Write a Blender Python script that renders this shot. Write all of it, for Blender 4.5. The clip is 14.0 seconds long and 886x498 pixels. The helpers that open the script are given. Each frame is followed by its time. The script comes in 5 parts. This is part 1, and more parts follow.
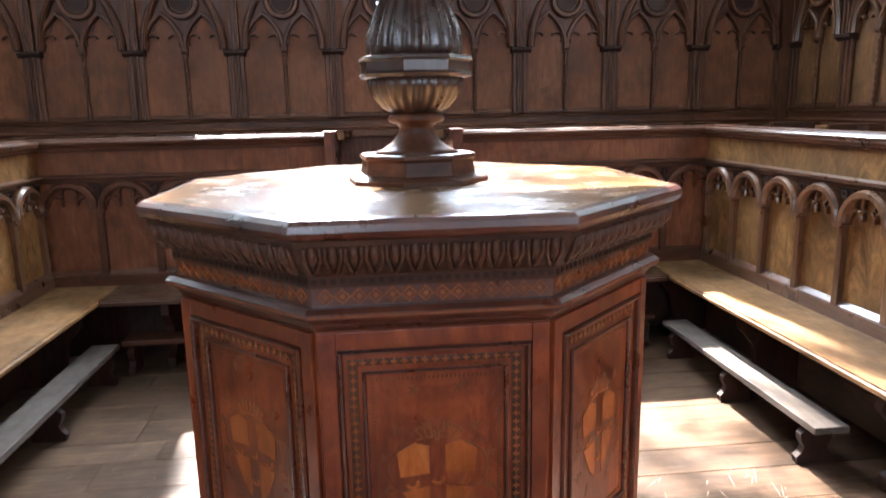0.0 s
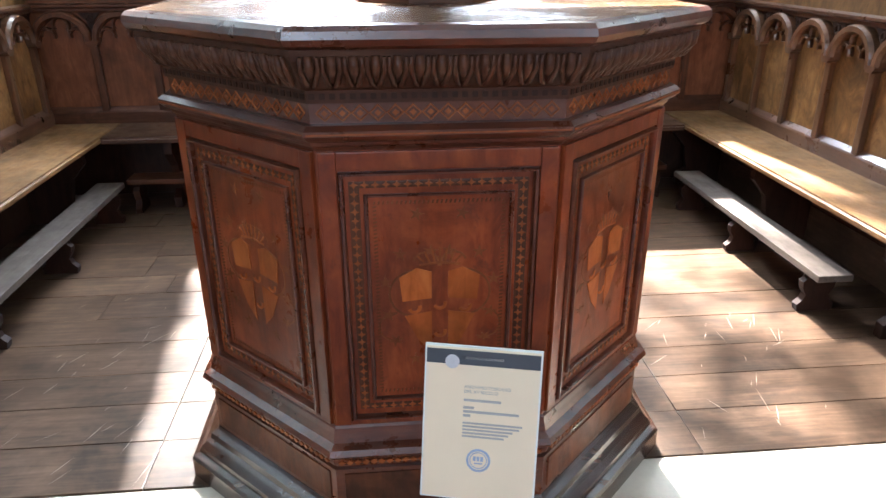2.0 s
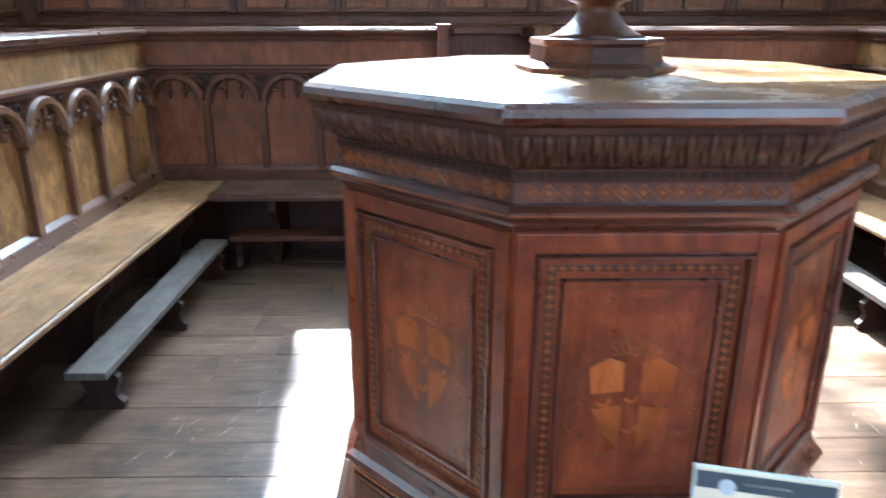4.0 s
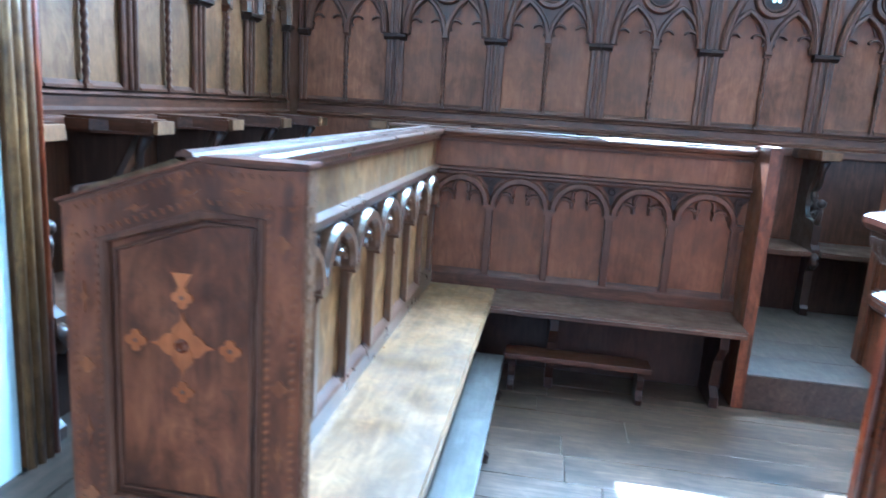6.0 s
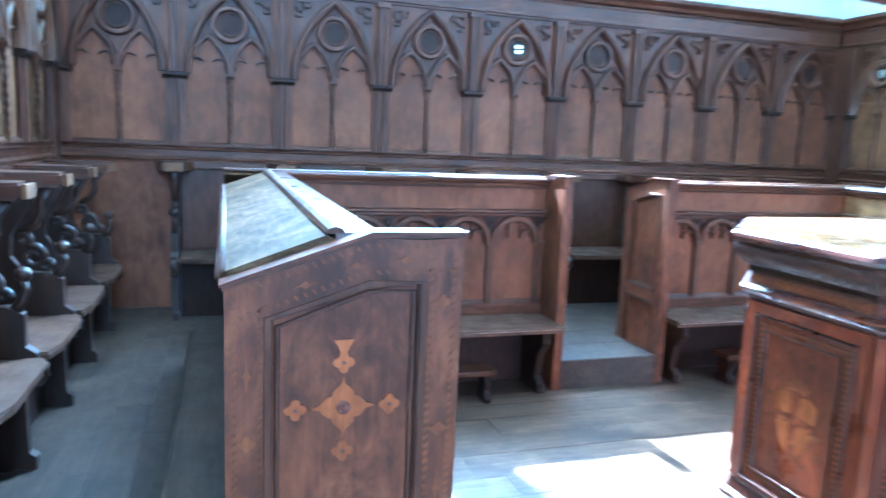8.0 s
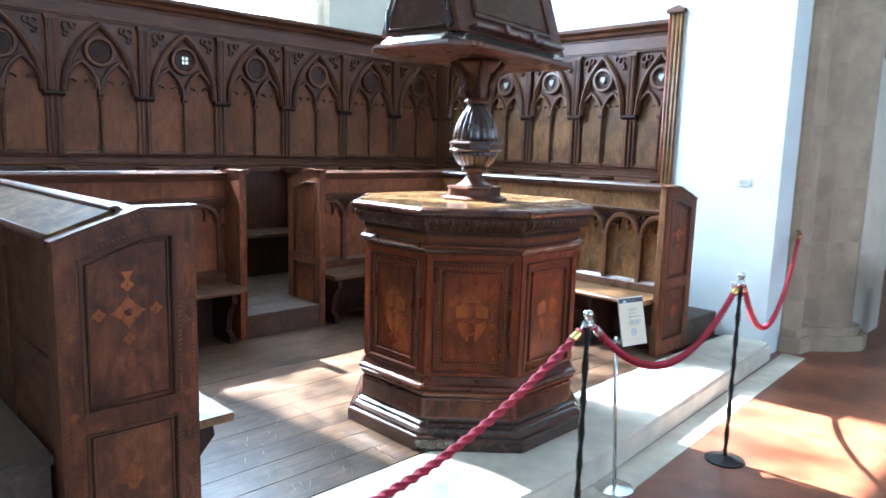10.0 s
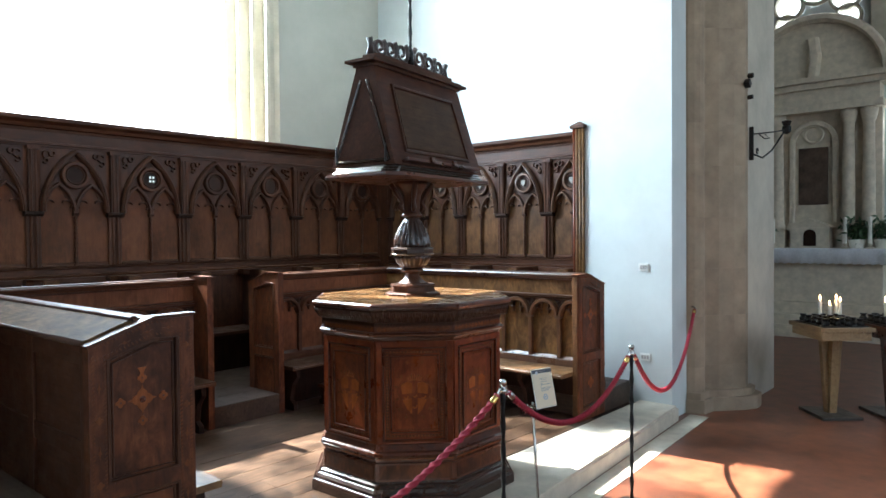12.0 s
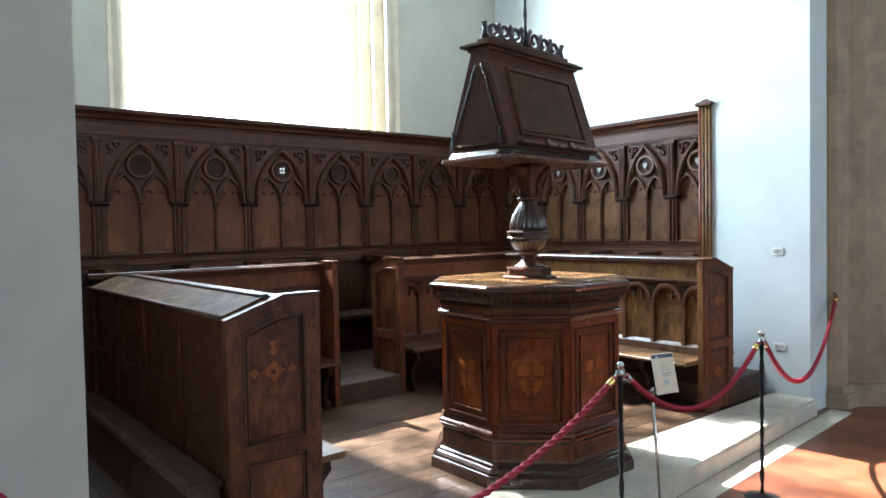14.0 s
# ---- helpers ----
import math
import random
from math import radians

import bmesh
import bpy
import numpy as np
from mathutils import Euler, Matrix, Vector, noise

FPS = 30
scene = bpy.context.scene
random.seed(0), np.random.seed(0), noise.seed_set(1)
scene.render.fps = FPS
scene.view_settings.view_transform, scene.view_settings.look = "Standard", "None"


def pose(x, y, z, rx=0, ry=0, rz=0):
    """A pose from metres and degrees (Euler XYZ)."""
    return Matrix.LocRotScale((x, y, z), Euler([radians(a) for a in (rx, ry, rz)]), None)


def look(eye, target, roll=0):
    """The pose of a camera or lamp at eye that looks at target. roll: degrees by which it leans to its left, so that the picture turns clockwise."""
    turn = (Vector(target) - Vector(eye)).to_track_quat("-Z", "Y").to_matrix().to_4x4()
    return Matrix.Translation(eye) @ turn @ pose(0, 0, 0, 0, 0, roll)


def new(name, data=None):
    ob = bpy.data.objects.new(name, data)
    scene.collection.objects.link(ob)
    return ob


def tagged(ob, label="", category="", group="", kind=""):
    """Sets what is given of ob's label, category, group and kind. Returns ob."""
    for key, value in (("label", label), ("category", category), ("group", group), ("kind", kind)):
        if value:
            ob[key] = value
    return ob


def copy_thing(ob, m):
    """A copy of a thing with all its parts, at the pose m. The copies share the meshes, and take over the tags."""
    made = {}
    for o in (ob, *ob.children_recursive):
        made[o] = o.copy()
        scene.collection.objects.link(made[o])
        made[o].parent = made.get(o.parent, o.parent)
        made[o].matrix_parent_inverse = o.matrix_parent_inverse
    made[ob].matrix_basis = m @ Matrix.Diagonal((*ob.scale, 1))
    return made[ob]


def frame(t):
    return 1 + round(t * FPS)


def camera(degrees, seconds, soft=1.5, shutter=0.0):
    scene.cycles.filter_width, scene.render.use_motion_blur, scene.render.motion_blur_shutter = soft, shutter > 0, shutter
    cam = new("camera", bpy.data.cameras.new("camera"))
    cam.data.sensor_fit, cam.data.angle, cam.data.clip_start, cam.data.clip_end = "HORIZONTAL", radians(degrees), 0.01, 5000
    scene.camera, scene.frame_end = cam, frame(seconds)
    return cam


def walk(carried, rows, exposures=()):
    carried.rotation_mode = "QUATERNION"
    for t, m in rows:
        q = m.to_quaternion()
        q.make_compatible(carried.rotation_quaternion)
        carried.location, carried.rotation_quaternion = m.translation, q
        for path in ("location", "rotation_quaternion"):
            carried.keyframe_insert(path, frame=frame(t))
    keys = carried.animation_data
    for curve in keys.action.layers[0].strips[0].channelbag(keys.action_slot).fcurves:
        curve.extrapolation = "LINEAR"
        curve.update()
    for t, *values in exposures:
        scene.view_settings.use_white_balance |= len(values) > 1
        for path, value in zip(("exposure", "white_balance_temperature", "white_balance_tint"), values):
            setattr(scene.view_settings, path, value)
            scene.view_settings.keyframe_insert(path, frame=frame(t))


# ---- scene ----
cam = camera(65.4, 14.0, shutter=0.5)
PATH = [
    (0, (-0.126, -1.98, 1.492), (0.081, -0.032, 1.092), -1.1),
    (0.5, (-0.13, -1.964, 1.442), (0.087, -0.05, 0.907), -0.2),
    (1, (-0.121, -1.933, 1.406), (0.084, -0.081, 0.681), 0.5),
    (1.5, (-0.113, -1.93, 1.406), (0.069, -0.099, 0.622), 0.2),
    (2, (-0.115, -1.942, 1.405), (0.051, -0.113, 0.614), -0.1),
    (4.5, (-0.621, -1.767, 1.435), (-0.68, 0.145, 0.849), 1.6),
    (5, (-0.903, -1.674, 1.447), (-1.067, 0.247, 0.916), 3.3),
    (5.5, (-1.129, -1.495, 1.466), (-1.378, 0.431, 0.987), 2.7),
    (6, (-1.428, -1.499, 1.473), (-1.716, 0.438, 1.063), 3.8),
    (6.5, (-1.674, -1.555, 1.501), (-1.806, 0.405, 1.128), 3.1),
    (7, (-1.905, -1.564, 1.491), (-1.919, 0.406, 1.149), 2.6),
    (7.5, (-2.171, -1.526, 1.515), (-1.836, 0.42, 1.193), -2.0),
    (8, (-2.365, -1.697, 1.538), (-1.765, 0.187, 1.236), 2.4),
    (8.5, (-2.561, -1.976, 1.575), (-1.508, -0.299, 1.296), -0.6),
    (9, (-2.651, -2.323, 1.559), (-1.437, -0.76, 1.274), 0.2),
    (9.2, (-2.707, -2.403, 1.553), (-1.415, -0.922, 1.182), 1.3),
    (11.5, (-3.618, -3.462, 1.716), (-2.139, -2.118, 1.647), -0.4),
    (12, (-3.637, -3.439, 1.718), (-2.121, -2.134, 1.678), -0.5),
    (12.5, (-3.645, -3.499, 1.696), (-2.203, -2.113, 1.675), -0.5),
    (13, (-3.652, -3.423, 1.694), (-2.254, -1.992, 1.669), -0.6),
    (13.5, (-3.649, -3.483, 1.687), (-2.332, -1.978, 1.647), -0.9),
    (14, (-3.637, -3.483, 1.675), (-2.371, -1.936, 1.609), -1.1),
]
EXPOSURES = [(0, 4.42, 5950, 12), (2, 4.38, 5950, 12), (4.5, 5.00, 4700, -1), (5.5, 5.26, 4250, -4), (6.5, 5.88, 3850, -9), (8, 6.05, 3680, -10),
             (9, 5.58, 4200, -2), (10.2, 4.33, 5250, 4), (11.5, 3.68, 5750, 5), (14, 3.72, 5750, 5)]
walk(cam, [(t, look(e, g, r)) for t, e, g, r in PATH], EXPOSURES)

# ---- world, sun and large lights ----
SUN_AZ = (0.105, -1.0)      # the way the sunlight travels over the plan
SUN_EL = 49.0
world = bpy.data.worlds.new("sky")
scene.world = world
world.use_nodes = True
wt = world.node_tree
sky = wt.nodes.new("ShaderNodeTexSky")
sky.sky_type, sky.sun_disc = "NISHITA", False
sky.sun_elevation = radians(SUN_EL)
sky.sun_rotation = math.atan2(-SUN_AZ[0], -SUN_AZ[1])
wt.links.new(sky.outputs[0], wt.nodes["Background"].inputs[0])
wt.nodes["Background"].inputs[1].default_value = 0.04

sun_data = bpy.data.lights.new("sun", "SUN")
sun_data.energy, sun_data.angle, sun_data.color = 5.0, radians(0.6), (1.0, 0.93, 0.82)
sun = new("sun", sun_data)
_h = math.hypot(*SUN_AZ)
_down = math.tan(radians(SUN_EL)) * _h
sun.matrix_world = look((0, 0, 0), (SUN_AZ[0], SUN_AZ[1], -_down))


def window_light(name, m, w, h, power, colour):
    d = bpy.data.lights.new(name, "AREA")
    d.shape, d.size, d.size_y, d.energy, d.color = "RECTANGLE", w, h, power, colour
    ob = new(name, d)
    ob.matrix_world = m
    return ob


# sky light in the chapel window; fill light in two added openings behind the camera
window_light("sky_light_chapel_window", look((0.02, 5.20, 5.6), (0.02, 0, 5.6)), 2.86, 5.2, 140, (0.80, 0.91, 1.0))
window_light("nave_fill_light", look((-2.0, -11.9, 5.0), (-2.0, 0, 5.0)), 3.0, 5.0, 15, (0.95, 0.97, 1.0))
window_light("nave_fill_light", look((5.5, -11.9, 5.0), (5.5, 0, 5.0)), 3.0, 5.0, 15, (0.95, 0.97, 1.0))


# ---- materials ----
def nodes(name):
    m = bpy.data.materials.new(name)
    m.use_nodes = True
    t = m.node_tree
    return m, t, t.nodes["Principled BSDF"]


def ramp(t, fac, stops):
    r = t.nodes.new("ShaderNodeValToRGB")
    while len(r.color_ramp.elements) < len(stops):
        r.color_ramp.elements.new(0.5)
    for e, (p, c) in zip(r.color_ramp.elements, stops):
        e.position, e.color = p, (*c, 1)
    t.links.new(fac, r.inputs[0])
    return r.outputs[0]


def coords(t, scale, rot=(0, 0, 0)):
    c = t.nodes.new("ShaderNodeTexCoord")
    mp = t.nodes.new("ShaderNodeMapping")
    info = t.nodes.new("ShaderNodeObjectInfo")
    add = t.nodes.new("ShaderNodeVectorMath")
    add.operation = "MULTIPLY_ADD"
    t.links.new(info.outputs["Random"], add.inputs[0])
    add.inputs[1].default_value = (7.3, 5.1, 9.7)
    t.links.new(c.outputs["Object"], add.inputs[2])
    t.links.new(add.outputs[0], mp.inputs[0])
    mp.inputs["Scale"].default_value = scale
    mp.inputs["Rotation"].default_value = rot
    return mp.outputs[0], info.outputs["Random"]


def tex(t, vec, scale, detail=5.0, rough=0.55, dist=0.0):
    n = t.nodes.new("ShaderNodeTexNoise")
    n.inputs["Scale"].default_value, n.inputs["Detail"].default_value = scale, detail
    n.inputs["Roughness"].default_value, n.inputs["Distortion"].default_value = rough, dist
    t.links.new(vec, n.inputs["Vector"])
    return n.outputs["Fac"]


def mixc(t, fac, a, b, mode="MIX"):
    n = t.nodes.new("ShaderNodeMix")
    n.data_type, n.blend_type = "RGBA", mode
    for sock, v in ((n.inputs[0], fac), (n.inputs[6], a), (n.inputs[7], b)):
        if isinstance(v, (int, float)):
            sock.default_value = v
        elif isinstance(v, tuple):
            sock.default_value = (*v, 1)
        else:
            t.links.new(v, sock)
    return n.outputs[2]


def bump(t, b, height, strength, dist=0.004):
    n = t.nodes.new("ShaderNodeBump")
    n.inputs["Strength"].default_value, n.inputs["Distance"].default_value = strength, dist
    t.links.new(height, n.inputs["Height"])
    t.links.new(n.outputs[0], b.inputs["Normal"])


def wood(name, dark, mid, light, grain="z", rough=0.42, wear=None, coat=0.0, grime=0.35, burl=0.45, rv=1.0, relief=0.28, spec=0.5):
    """Old waxed wood: streaks along the grain, cloudy figure, broad blotches, rubbed spots."""
    m, t, b = nodes(name)
    s = {"x": (1.2, 16, 16), "y": (16, 1.2, 16), "z": (16, 16, 1.2)}[grain]
    v, rnd = coords(t, s)
    fine = tex(t, v, 2.6, 6, 0.60, 0.8)
    v2, _ = coords(t, (1, 1, 1))
    sm = {"x": (0.45, 1, 1), "y": (1, 0.45, 1), "z": (1, 1, 0.45)}[grain]
    v3, _ = coords(t, sm)
    cloud = tex(t, v3, 11.0, 7, 0.66, 1.6)
    broad = tex(t, v2, 3.1, 5, 0.62, 0.4)
    figure = t.nodes.new("ShaderNodeMix")
    figure.inputs[0].default_value = burl
    t.links.new(fine, figure.inputs[2])
    t.links.new(cloud, figure.inputs[3])
    col = ramp(t, figure.outputs[0], [(0.33, dark), (0.50, mid), (0.70, light)])
    shade = ramp(t, broad, [(0.30, (1 - grime,) * 3), (0.62, (1.0, 1.0, 1.0))])
    col = mixc(t, 1.0, col, shade, "MULTIPLY")
    tone = t.nodes.new("ShaderNodeMapRange")
    tone.inputs["To Min"].default_value, tone.inputs["To Max"].default_value = 0.84, 1.14
    t.links.new(rnd, tone.inputs["Value"])
    hsv = t.nodes.new("ShaderNodeHueSaturation")
    t.links.new(tone.outputs[0], hsv.inputs["Value"])
    t.links.new(col, hsv.inputs["Color"])
    col = hsv.outputs[0]
    if wear:
        spots = ramp(t, tex(t, v2, 15, 6, 0.72), [(0.57, (0, 0, 0)), (0.70, (0.8, 0.8, 0.8))])
        col = mixc(t, spots, col, wear)
    t.links.new(col, b.inputs["Base Color"])
    rr = ramp(t, tex(t, v2, 7.0, 6, 0.7), [(0.28, (rough + 0.20 * rv,) * 3), (0.72, (max(rough - 0.12 * rv, 0.08),) * 3)])
    t.links.new(rr, b.inputs["Roughness"])
    b.inputs["Coat Weight"].default_value = coat
    b.inputs["Specular IOR Level"].default_value = spec
    b.inputs["Coat Roughness"].default_value = 0.18
    bump(t, b, figure.outputs[0], relief, 0.004)
    return m


def plain(name, col, rough=0.5, metal=0.0, vary=0.15, scale=9.0, relief=0.15):
    m, t, b = nodes(name)
    v, _ = coords(t, (1, 1, 1))
    n = tex(t, v, scale, 6, 0.6)
    c = ramp(t, n, [(0.3, tuple(x * (1 - vary) for x in col)), (0.7, tuple(min(1, x * (1 + vary)) for x in col))])
    t.links.new(c, b.inputs["Base Color"])
    b.inputs["Roughness"].default_value, b.inputs["Metallic"].default_value = rough, metal
    bump(t, b, n, relief, 0.004)
    return m


M = {}
M["gleam_x"] = wood("polished_brown_moulding", (0.050, 0.022, 0.012), (0.085, 0.038, 0.020), (0.135, 0.064, 0.035), "x", 0.28, coat=0.4, rv=0.15, relief=0.01)
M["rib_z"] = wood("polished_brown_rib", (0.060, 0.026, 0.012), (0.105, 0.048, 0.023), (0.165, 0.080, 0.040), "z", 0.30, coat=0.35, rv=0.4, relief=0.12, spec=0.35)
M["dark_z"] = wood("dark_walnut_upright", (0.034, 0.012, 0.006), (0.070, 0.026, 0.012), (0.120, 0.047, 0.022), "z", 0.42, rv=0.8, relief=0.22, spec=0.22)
M["dark_x"] = wood("dark_walnut_along", (0.034, 0.012, 0.006), (0.070, 0.026, 0.012), (0.120, 0.047, 0.022), "x", 0.42, rv=0.8, relief=0.22, spec=0.22)
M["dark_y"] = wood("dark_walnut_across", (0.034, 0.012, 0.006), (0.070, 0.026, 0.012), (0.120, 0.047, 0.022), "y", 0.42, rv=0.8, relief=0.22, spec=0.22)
# board darkened for surfaces that face away from the window
M["board_z"] = wood("shaded_panel_board", (0.086, 0.029, 0.012), (0.140, 0.049, 0.020), (0.200, 0.076, 0.033), "z", 0.52, grime=0.5, burl=0.6, spec=0.2)
M["gold_z"] = wood("pale_burr_panel", (0.080, 0.034, 0.011), (0.175, 0.084, 0.027), (0.30, 0.160, 0.058), "z", 0.42, wear=(0.075, 0.034, 0.014), burl=0.9, grime=0.65, spec=0.25)
M["seat_x"] = wood("worn_bench_plank_along", (0.100, 0.045, 0.016), (0.205, 0.104, 0.040), (0.33, 0.188, 0.084), "x", 0.38, wear=(0.105, 0.052, 0.025), burl=0.6, grime=0.55, relief=0.12, spec=0.35)
# darker copy of the seat plank, with the shade in its colour
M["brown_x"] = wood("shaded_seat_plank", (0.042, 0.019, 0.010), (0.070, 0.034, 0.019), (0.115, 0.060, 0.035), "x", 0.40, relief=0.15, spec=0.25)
M["stall_z"] = wood("worn_black_stall_carving", (0.018, 0.009, 0.006), (0.036, 0.017, 0.010), (0.064, 0.030, 0.018), "z", 0.40, relief=0.10, spec=0.3)
M["gloss_z"] = wood("polished_dark_carving", (0.022, 0.011, 0.008), (0.042, 0.020, 0.013), (0.075, 0.036, 0.022), "z", 0.30, coat=0.3, relief=0.10)
M["grey_y"] = wood("grey_kneeler_plank", (0.045, 0.032, 0.025), (0.082, 0.063, 0.050), (0.14, 0.112, 0.092), "y", 0.38, spec=0.4)
M["floor"] = wood("worn_floor_plank", (0.040, 0.022, 0.013), (0.090, 0.052, 0.031), (0.160, 0.098, 0.062), "x", 0.32, coat=0.06, burl=0.38, grime=0.75, rv=0.30, relief=0.014, spec=0.3)
M["red_z"] = wood("red_walnut_upright", (0.088, 0.014, 0.004), (0.180, 0.035, 0.009), (0.280, 0.070, 0.019), "z", 0.32, wear=(0.070, 0.017, 0.008), coat=0.15, grime=0.65, burl=0.72, spec=0.3)
M["end_z"] = wood("mottled_walnut_end", (0.050, 0.015, 0.007), (0.122, 0.037, 0.014), (0.215, 0.072, 0.026), "z", 0.42, wear=(0.050, 0.019, 0.011), grime=0.72, burl=0.75, spec=0.25)
M["upper"] = wood("dark_upper_floor", (0.028, 0.016, 0.010), (0.054, 0.033, 0.021), (0.092, 0.060, 0.040), "y", 0.45, grime=0.6, burl=0.5, rv=0.4, relief=0.08, spec=0.35)
M["red_x"] = wood("red_walnut_along", (0.046, 0.011, 0.005), (0.092, 0.022, 0.008), (0.150, 0.042, 0.016), "x", 0.30, wear=(0.038, 0.012, 0.007), coat=0.40, grime=0.6, burl=0.55, relief=0.12)
M["honey"] = wood("honey_table_top", (0.11, 0.050, 0.018), (0.20, 0.100, 0.036), (0.29, 0.16, 0.062), "x", 0.18, wear=(0.09, 0.04, 0.018), coat=0.6, burl=0.5)
M["inlay"] = wood("orange_inlay", (0.23, 0.055, 0.010), (0.35, 0.092, 0.018), (0.45, 0.138, 0.032), "z", 0.45, grime=0.6, burl=0.7, spec=0.2)
M["faded"] = wood("faded_inlay", (0.10, 0.032, 0.011), (0.155, 0.050, 0.017), (0.215, 0.075, 0.026), "z", 0.45, grime=0.6, spec=0.2)
M["inlay_soft"] = wood("soft_orange_inlay", (0.17, 0.045, 0.012), (0.27, 0.078, 0.021), (0.37, 0.125, 0.037), "z", 0.45, grime=0.5, burl=0.7, spec=0.2)
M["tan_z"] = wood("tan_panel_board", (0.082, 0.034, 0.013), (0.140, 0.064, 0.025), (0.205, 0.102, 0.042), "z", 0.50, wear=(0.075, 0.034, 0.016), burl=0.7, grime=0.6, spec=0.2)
# near-black wood: dark inlay and capitals, also the shade under seats
M["near_black"] = wood("near_black_wood", (0.016, 0.007, 0.005), (0.027, 0.012, 0.007), (0.042, 0.019, 0.011), "z", 0.55, rv=0.5, spec=0.15)
# white plaster lowered and cooled, so its colour carries the sky tint and exposure
M["plaster"] = plain("sky_tinted_plaster", (0.56, 0.59, 0.575), 0.85, 0, 0.06, 2.5, 0.10)
# cream plaster darkened, as the window throws no light on the back wall
M["shaded_cream_plaster"] = plain("shaded_cream_plaster", (0.44, 0.415, 0.345), 0.85, 0, 0.07, 2.0, 0.10)
M["pilaster"] = plain("grey_brown_plaster", (0.47, 0.42, 0.34), 0.85, 0, 0.15, 2.5, 0.12)
M["grey_plaster"] = plain("shaded_grey_beige_plaster", (0.52, 0.475, 0.40), 0.85, 0, 0.10, 2.5, 0.12)
M["cream"] = plain("cream_stone", (0.46, 0.415, 0.32), 0.8, 0, 0.12, 5, 0.2)
M["sandstone"] = plain("brown_sandstone", (0.31, 0.232, 0.158), 0.85, 0, 0.25, 4, 0.35)
M["slab"] = plain("pale_step_stone", (0.50, 0.44, 0.35), 0.6, 0, 0.18, 6, 0.25)
M["greystone"] = plain("grey_carved_stone", (0.60, 0.52, 0.40), 0.8, 0, 0.18, 7, 0.3)
M["iron"] = plain("black_iron", (0.025, 0.024, 0.023), 0.45, 0.7, 0.3, 30, 0.3)
M["chrome"] = plain("worn_chrome", (0.62, 0.61, 0.58), 0.22, 1.0, 0.08, 20, 0.05)
M["brass"] = plain("polished_brass", (0.70, 0.48, 0.16), 0.25, 1.0, 0.1, 20, 0.05)
M["rope"] = plain("crimson_rope", (0.30, 0.012, 0.030), 0.75, 0, 0.25, 60, 0.5)
M["terracotta"] = plain("terracotta_floor", (0.140, 0.045, 0.021), 0.36, 0, 0.42, 5.0, 0.2)
M["daylight"], _t, _b = nodes("daylight_glow")
_b.inputs["Emission Color"].default_value, _b.inputs["Emission Strength"].default_value = (0.95, 0.98, 1.0, 1), 0.5
M["dim_daylight"], _t, _b = nodes("dim_daylight_glow")
_b.inputs["Emission Color"].default_value, _b.inputs["Emission Strength"].default_value = (0.90, 1.0, 0.90, 1), 0.05
M["backdrop"], _t, _b = nodes("bright_sky_glow")
_b.inputs["Base Color"].default_value = (0.0, 0.0, 0.0, 1)
_b.inputs["Emission Color"].default_value, _b.inputs["Emission Strength"].default_value = (0.93, 0.97, 1.0, 1), 0.8
M["flame"], _t, _b = nodes("candle_flame")
_b.inputs["Emission Color"].default_value, _b.inputs["Emission Strength"].default_value = (1.0, 0.55, 0.22, 1), 4.0
M["wax"] = plain("white_wax", (0.80, 0.76, 0.66), 0.4, 0, 0.05, 20, 0.05)
M["cloth"] = plain("white_altar_cloth", (0.70, 0.70, 0.72), 0.85, 0, 0.08, 25, 0.3)
M["foot"] = wood("polished_black_walnut", (0.020, 0.009, 0.006), (0.036, 0.016, 0.010), (0.060, 0.028, 0.017), "x", 0.22, coat=0.5, rv=0.1, relief=0.03)
M["desk"] = wood("dark_red_brown_board", (0.046, 0.015, 0.008), (0.078, 0.026, 0.013), (0.120, 0.044, 0.022), "x", 0.55, rv=0.4, relief=0.15, spec=0.2)
M["worn_desk"] = wood("dark_worn_desk_board", (0.034, 0.018, 0.008), (0.098, 0.054, 0.025), (0.20, 0.120, 0.060), "x", 0.68, wear=(0.030, 0.016, 0.009), grime=0.65, burl=0.7, rv=0.3, relief=0.25, spec=0.06)
M["foliage"] = plain("dark_green_leaves", (0.035, 0.075, 0.022), 0.5, 0, 0.5, 12, 0.2)
M["ochre"] = wood("ochre_stand_wood", (0.20, 0.115, 0.045), (0.30, 0.185, 0.08), (0.38, 0.25, 0.12), "x", 0.4)
M["picture"] = plain("dark_old_panel", (0.085, 0.055, 0.040), 0.4, 0, 0.6, 5, 0.2)
M["scratch"] = plain("pale_scratch", (0.24, 0.19, 0.15), 0.5, 0, 0.2, 30, 0.05)
M["lect_field"] = wood("olive_brown_book_board", (0.048, 0.023, 0.012), (0.076, 0.038, 0.020), (0.110, 0.058, 0.031), "x", 0.60, rv=0.4, relief=0.12, spec=0.12)
M["pale_shield"] = plain("pale_painted_shield", (0.25, 0.24, 0.21), 0.5, 0, 0.5, 60, 0.2)
M["paper"] = plain("cream_paper", (0.78, 0.65, 0.46), 0.6, 0, 0.03, 8, 0.02)
M["ink"] = plain("dark_print", (0.045, 0.050, 0.060), 0.5, 0, 0.1, 30, 0.02)
M["pale_print"] = plain("grey_print", (0.36, 0.35, 0.33), 0.6, 0, 0.05, 30, 0.02)
M["blue_print"] = plain("faded_blue_print", (0.30, 0.37, 0.50), 0.6, 0, 0.05, 30, 0.02)
M["silver"] = plain("silver_seal", (0.52, 0.52, 0.53), 0.4, 0.4, 0.15, 40, 0.1)
M["white_plastic"] = plain("white_plastic", (0.72, 0.72, 0.68), 0.35, 0, 0.03, 10, 0.02)


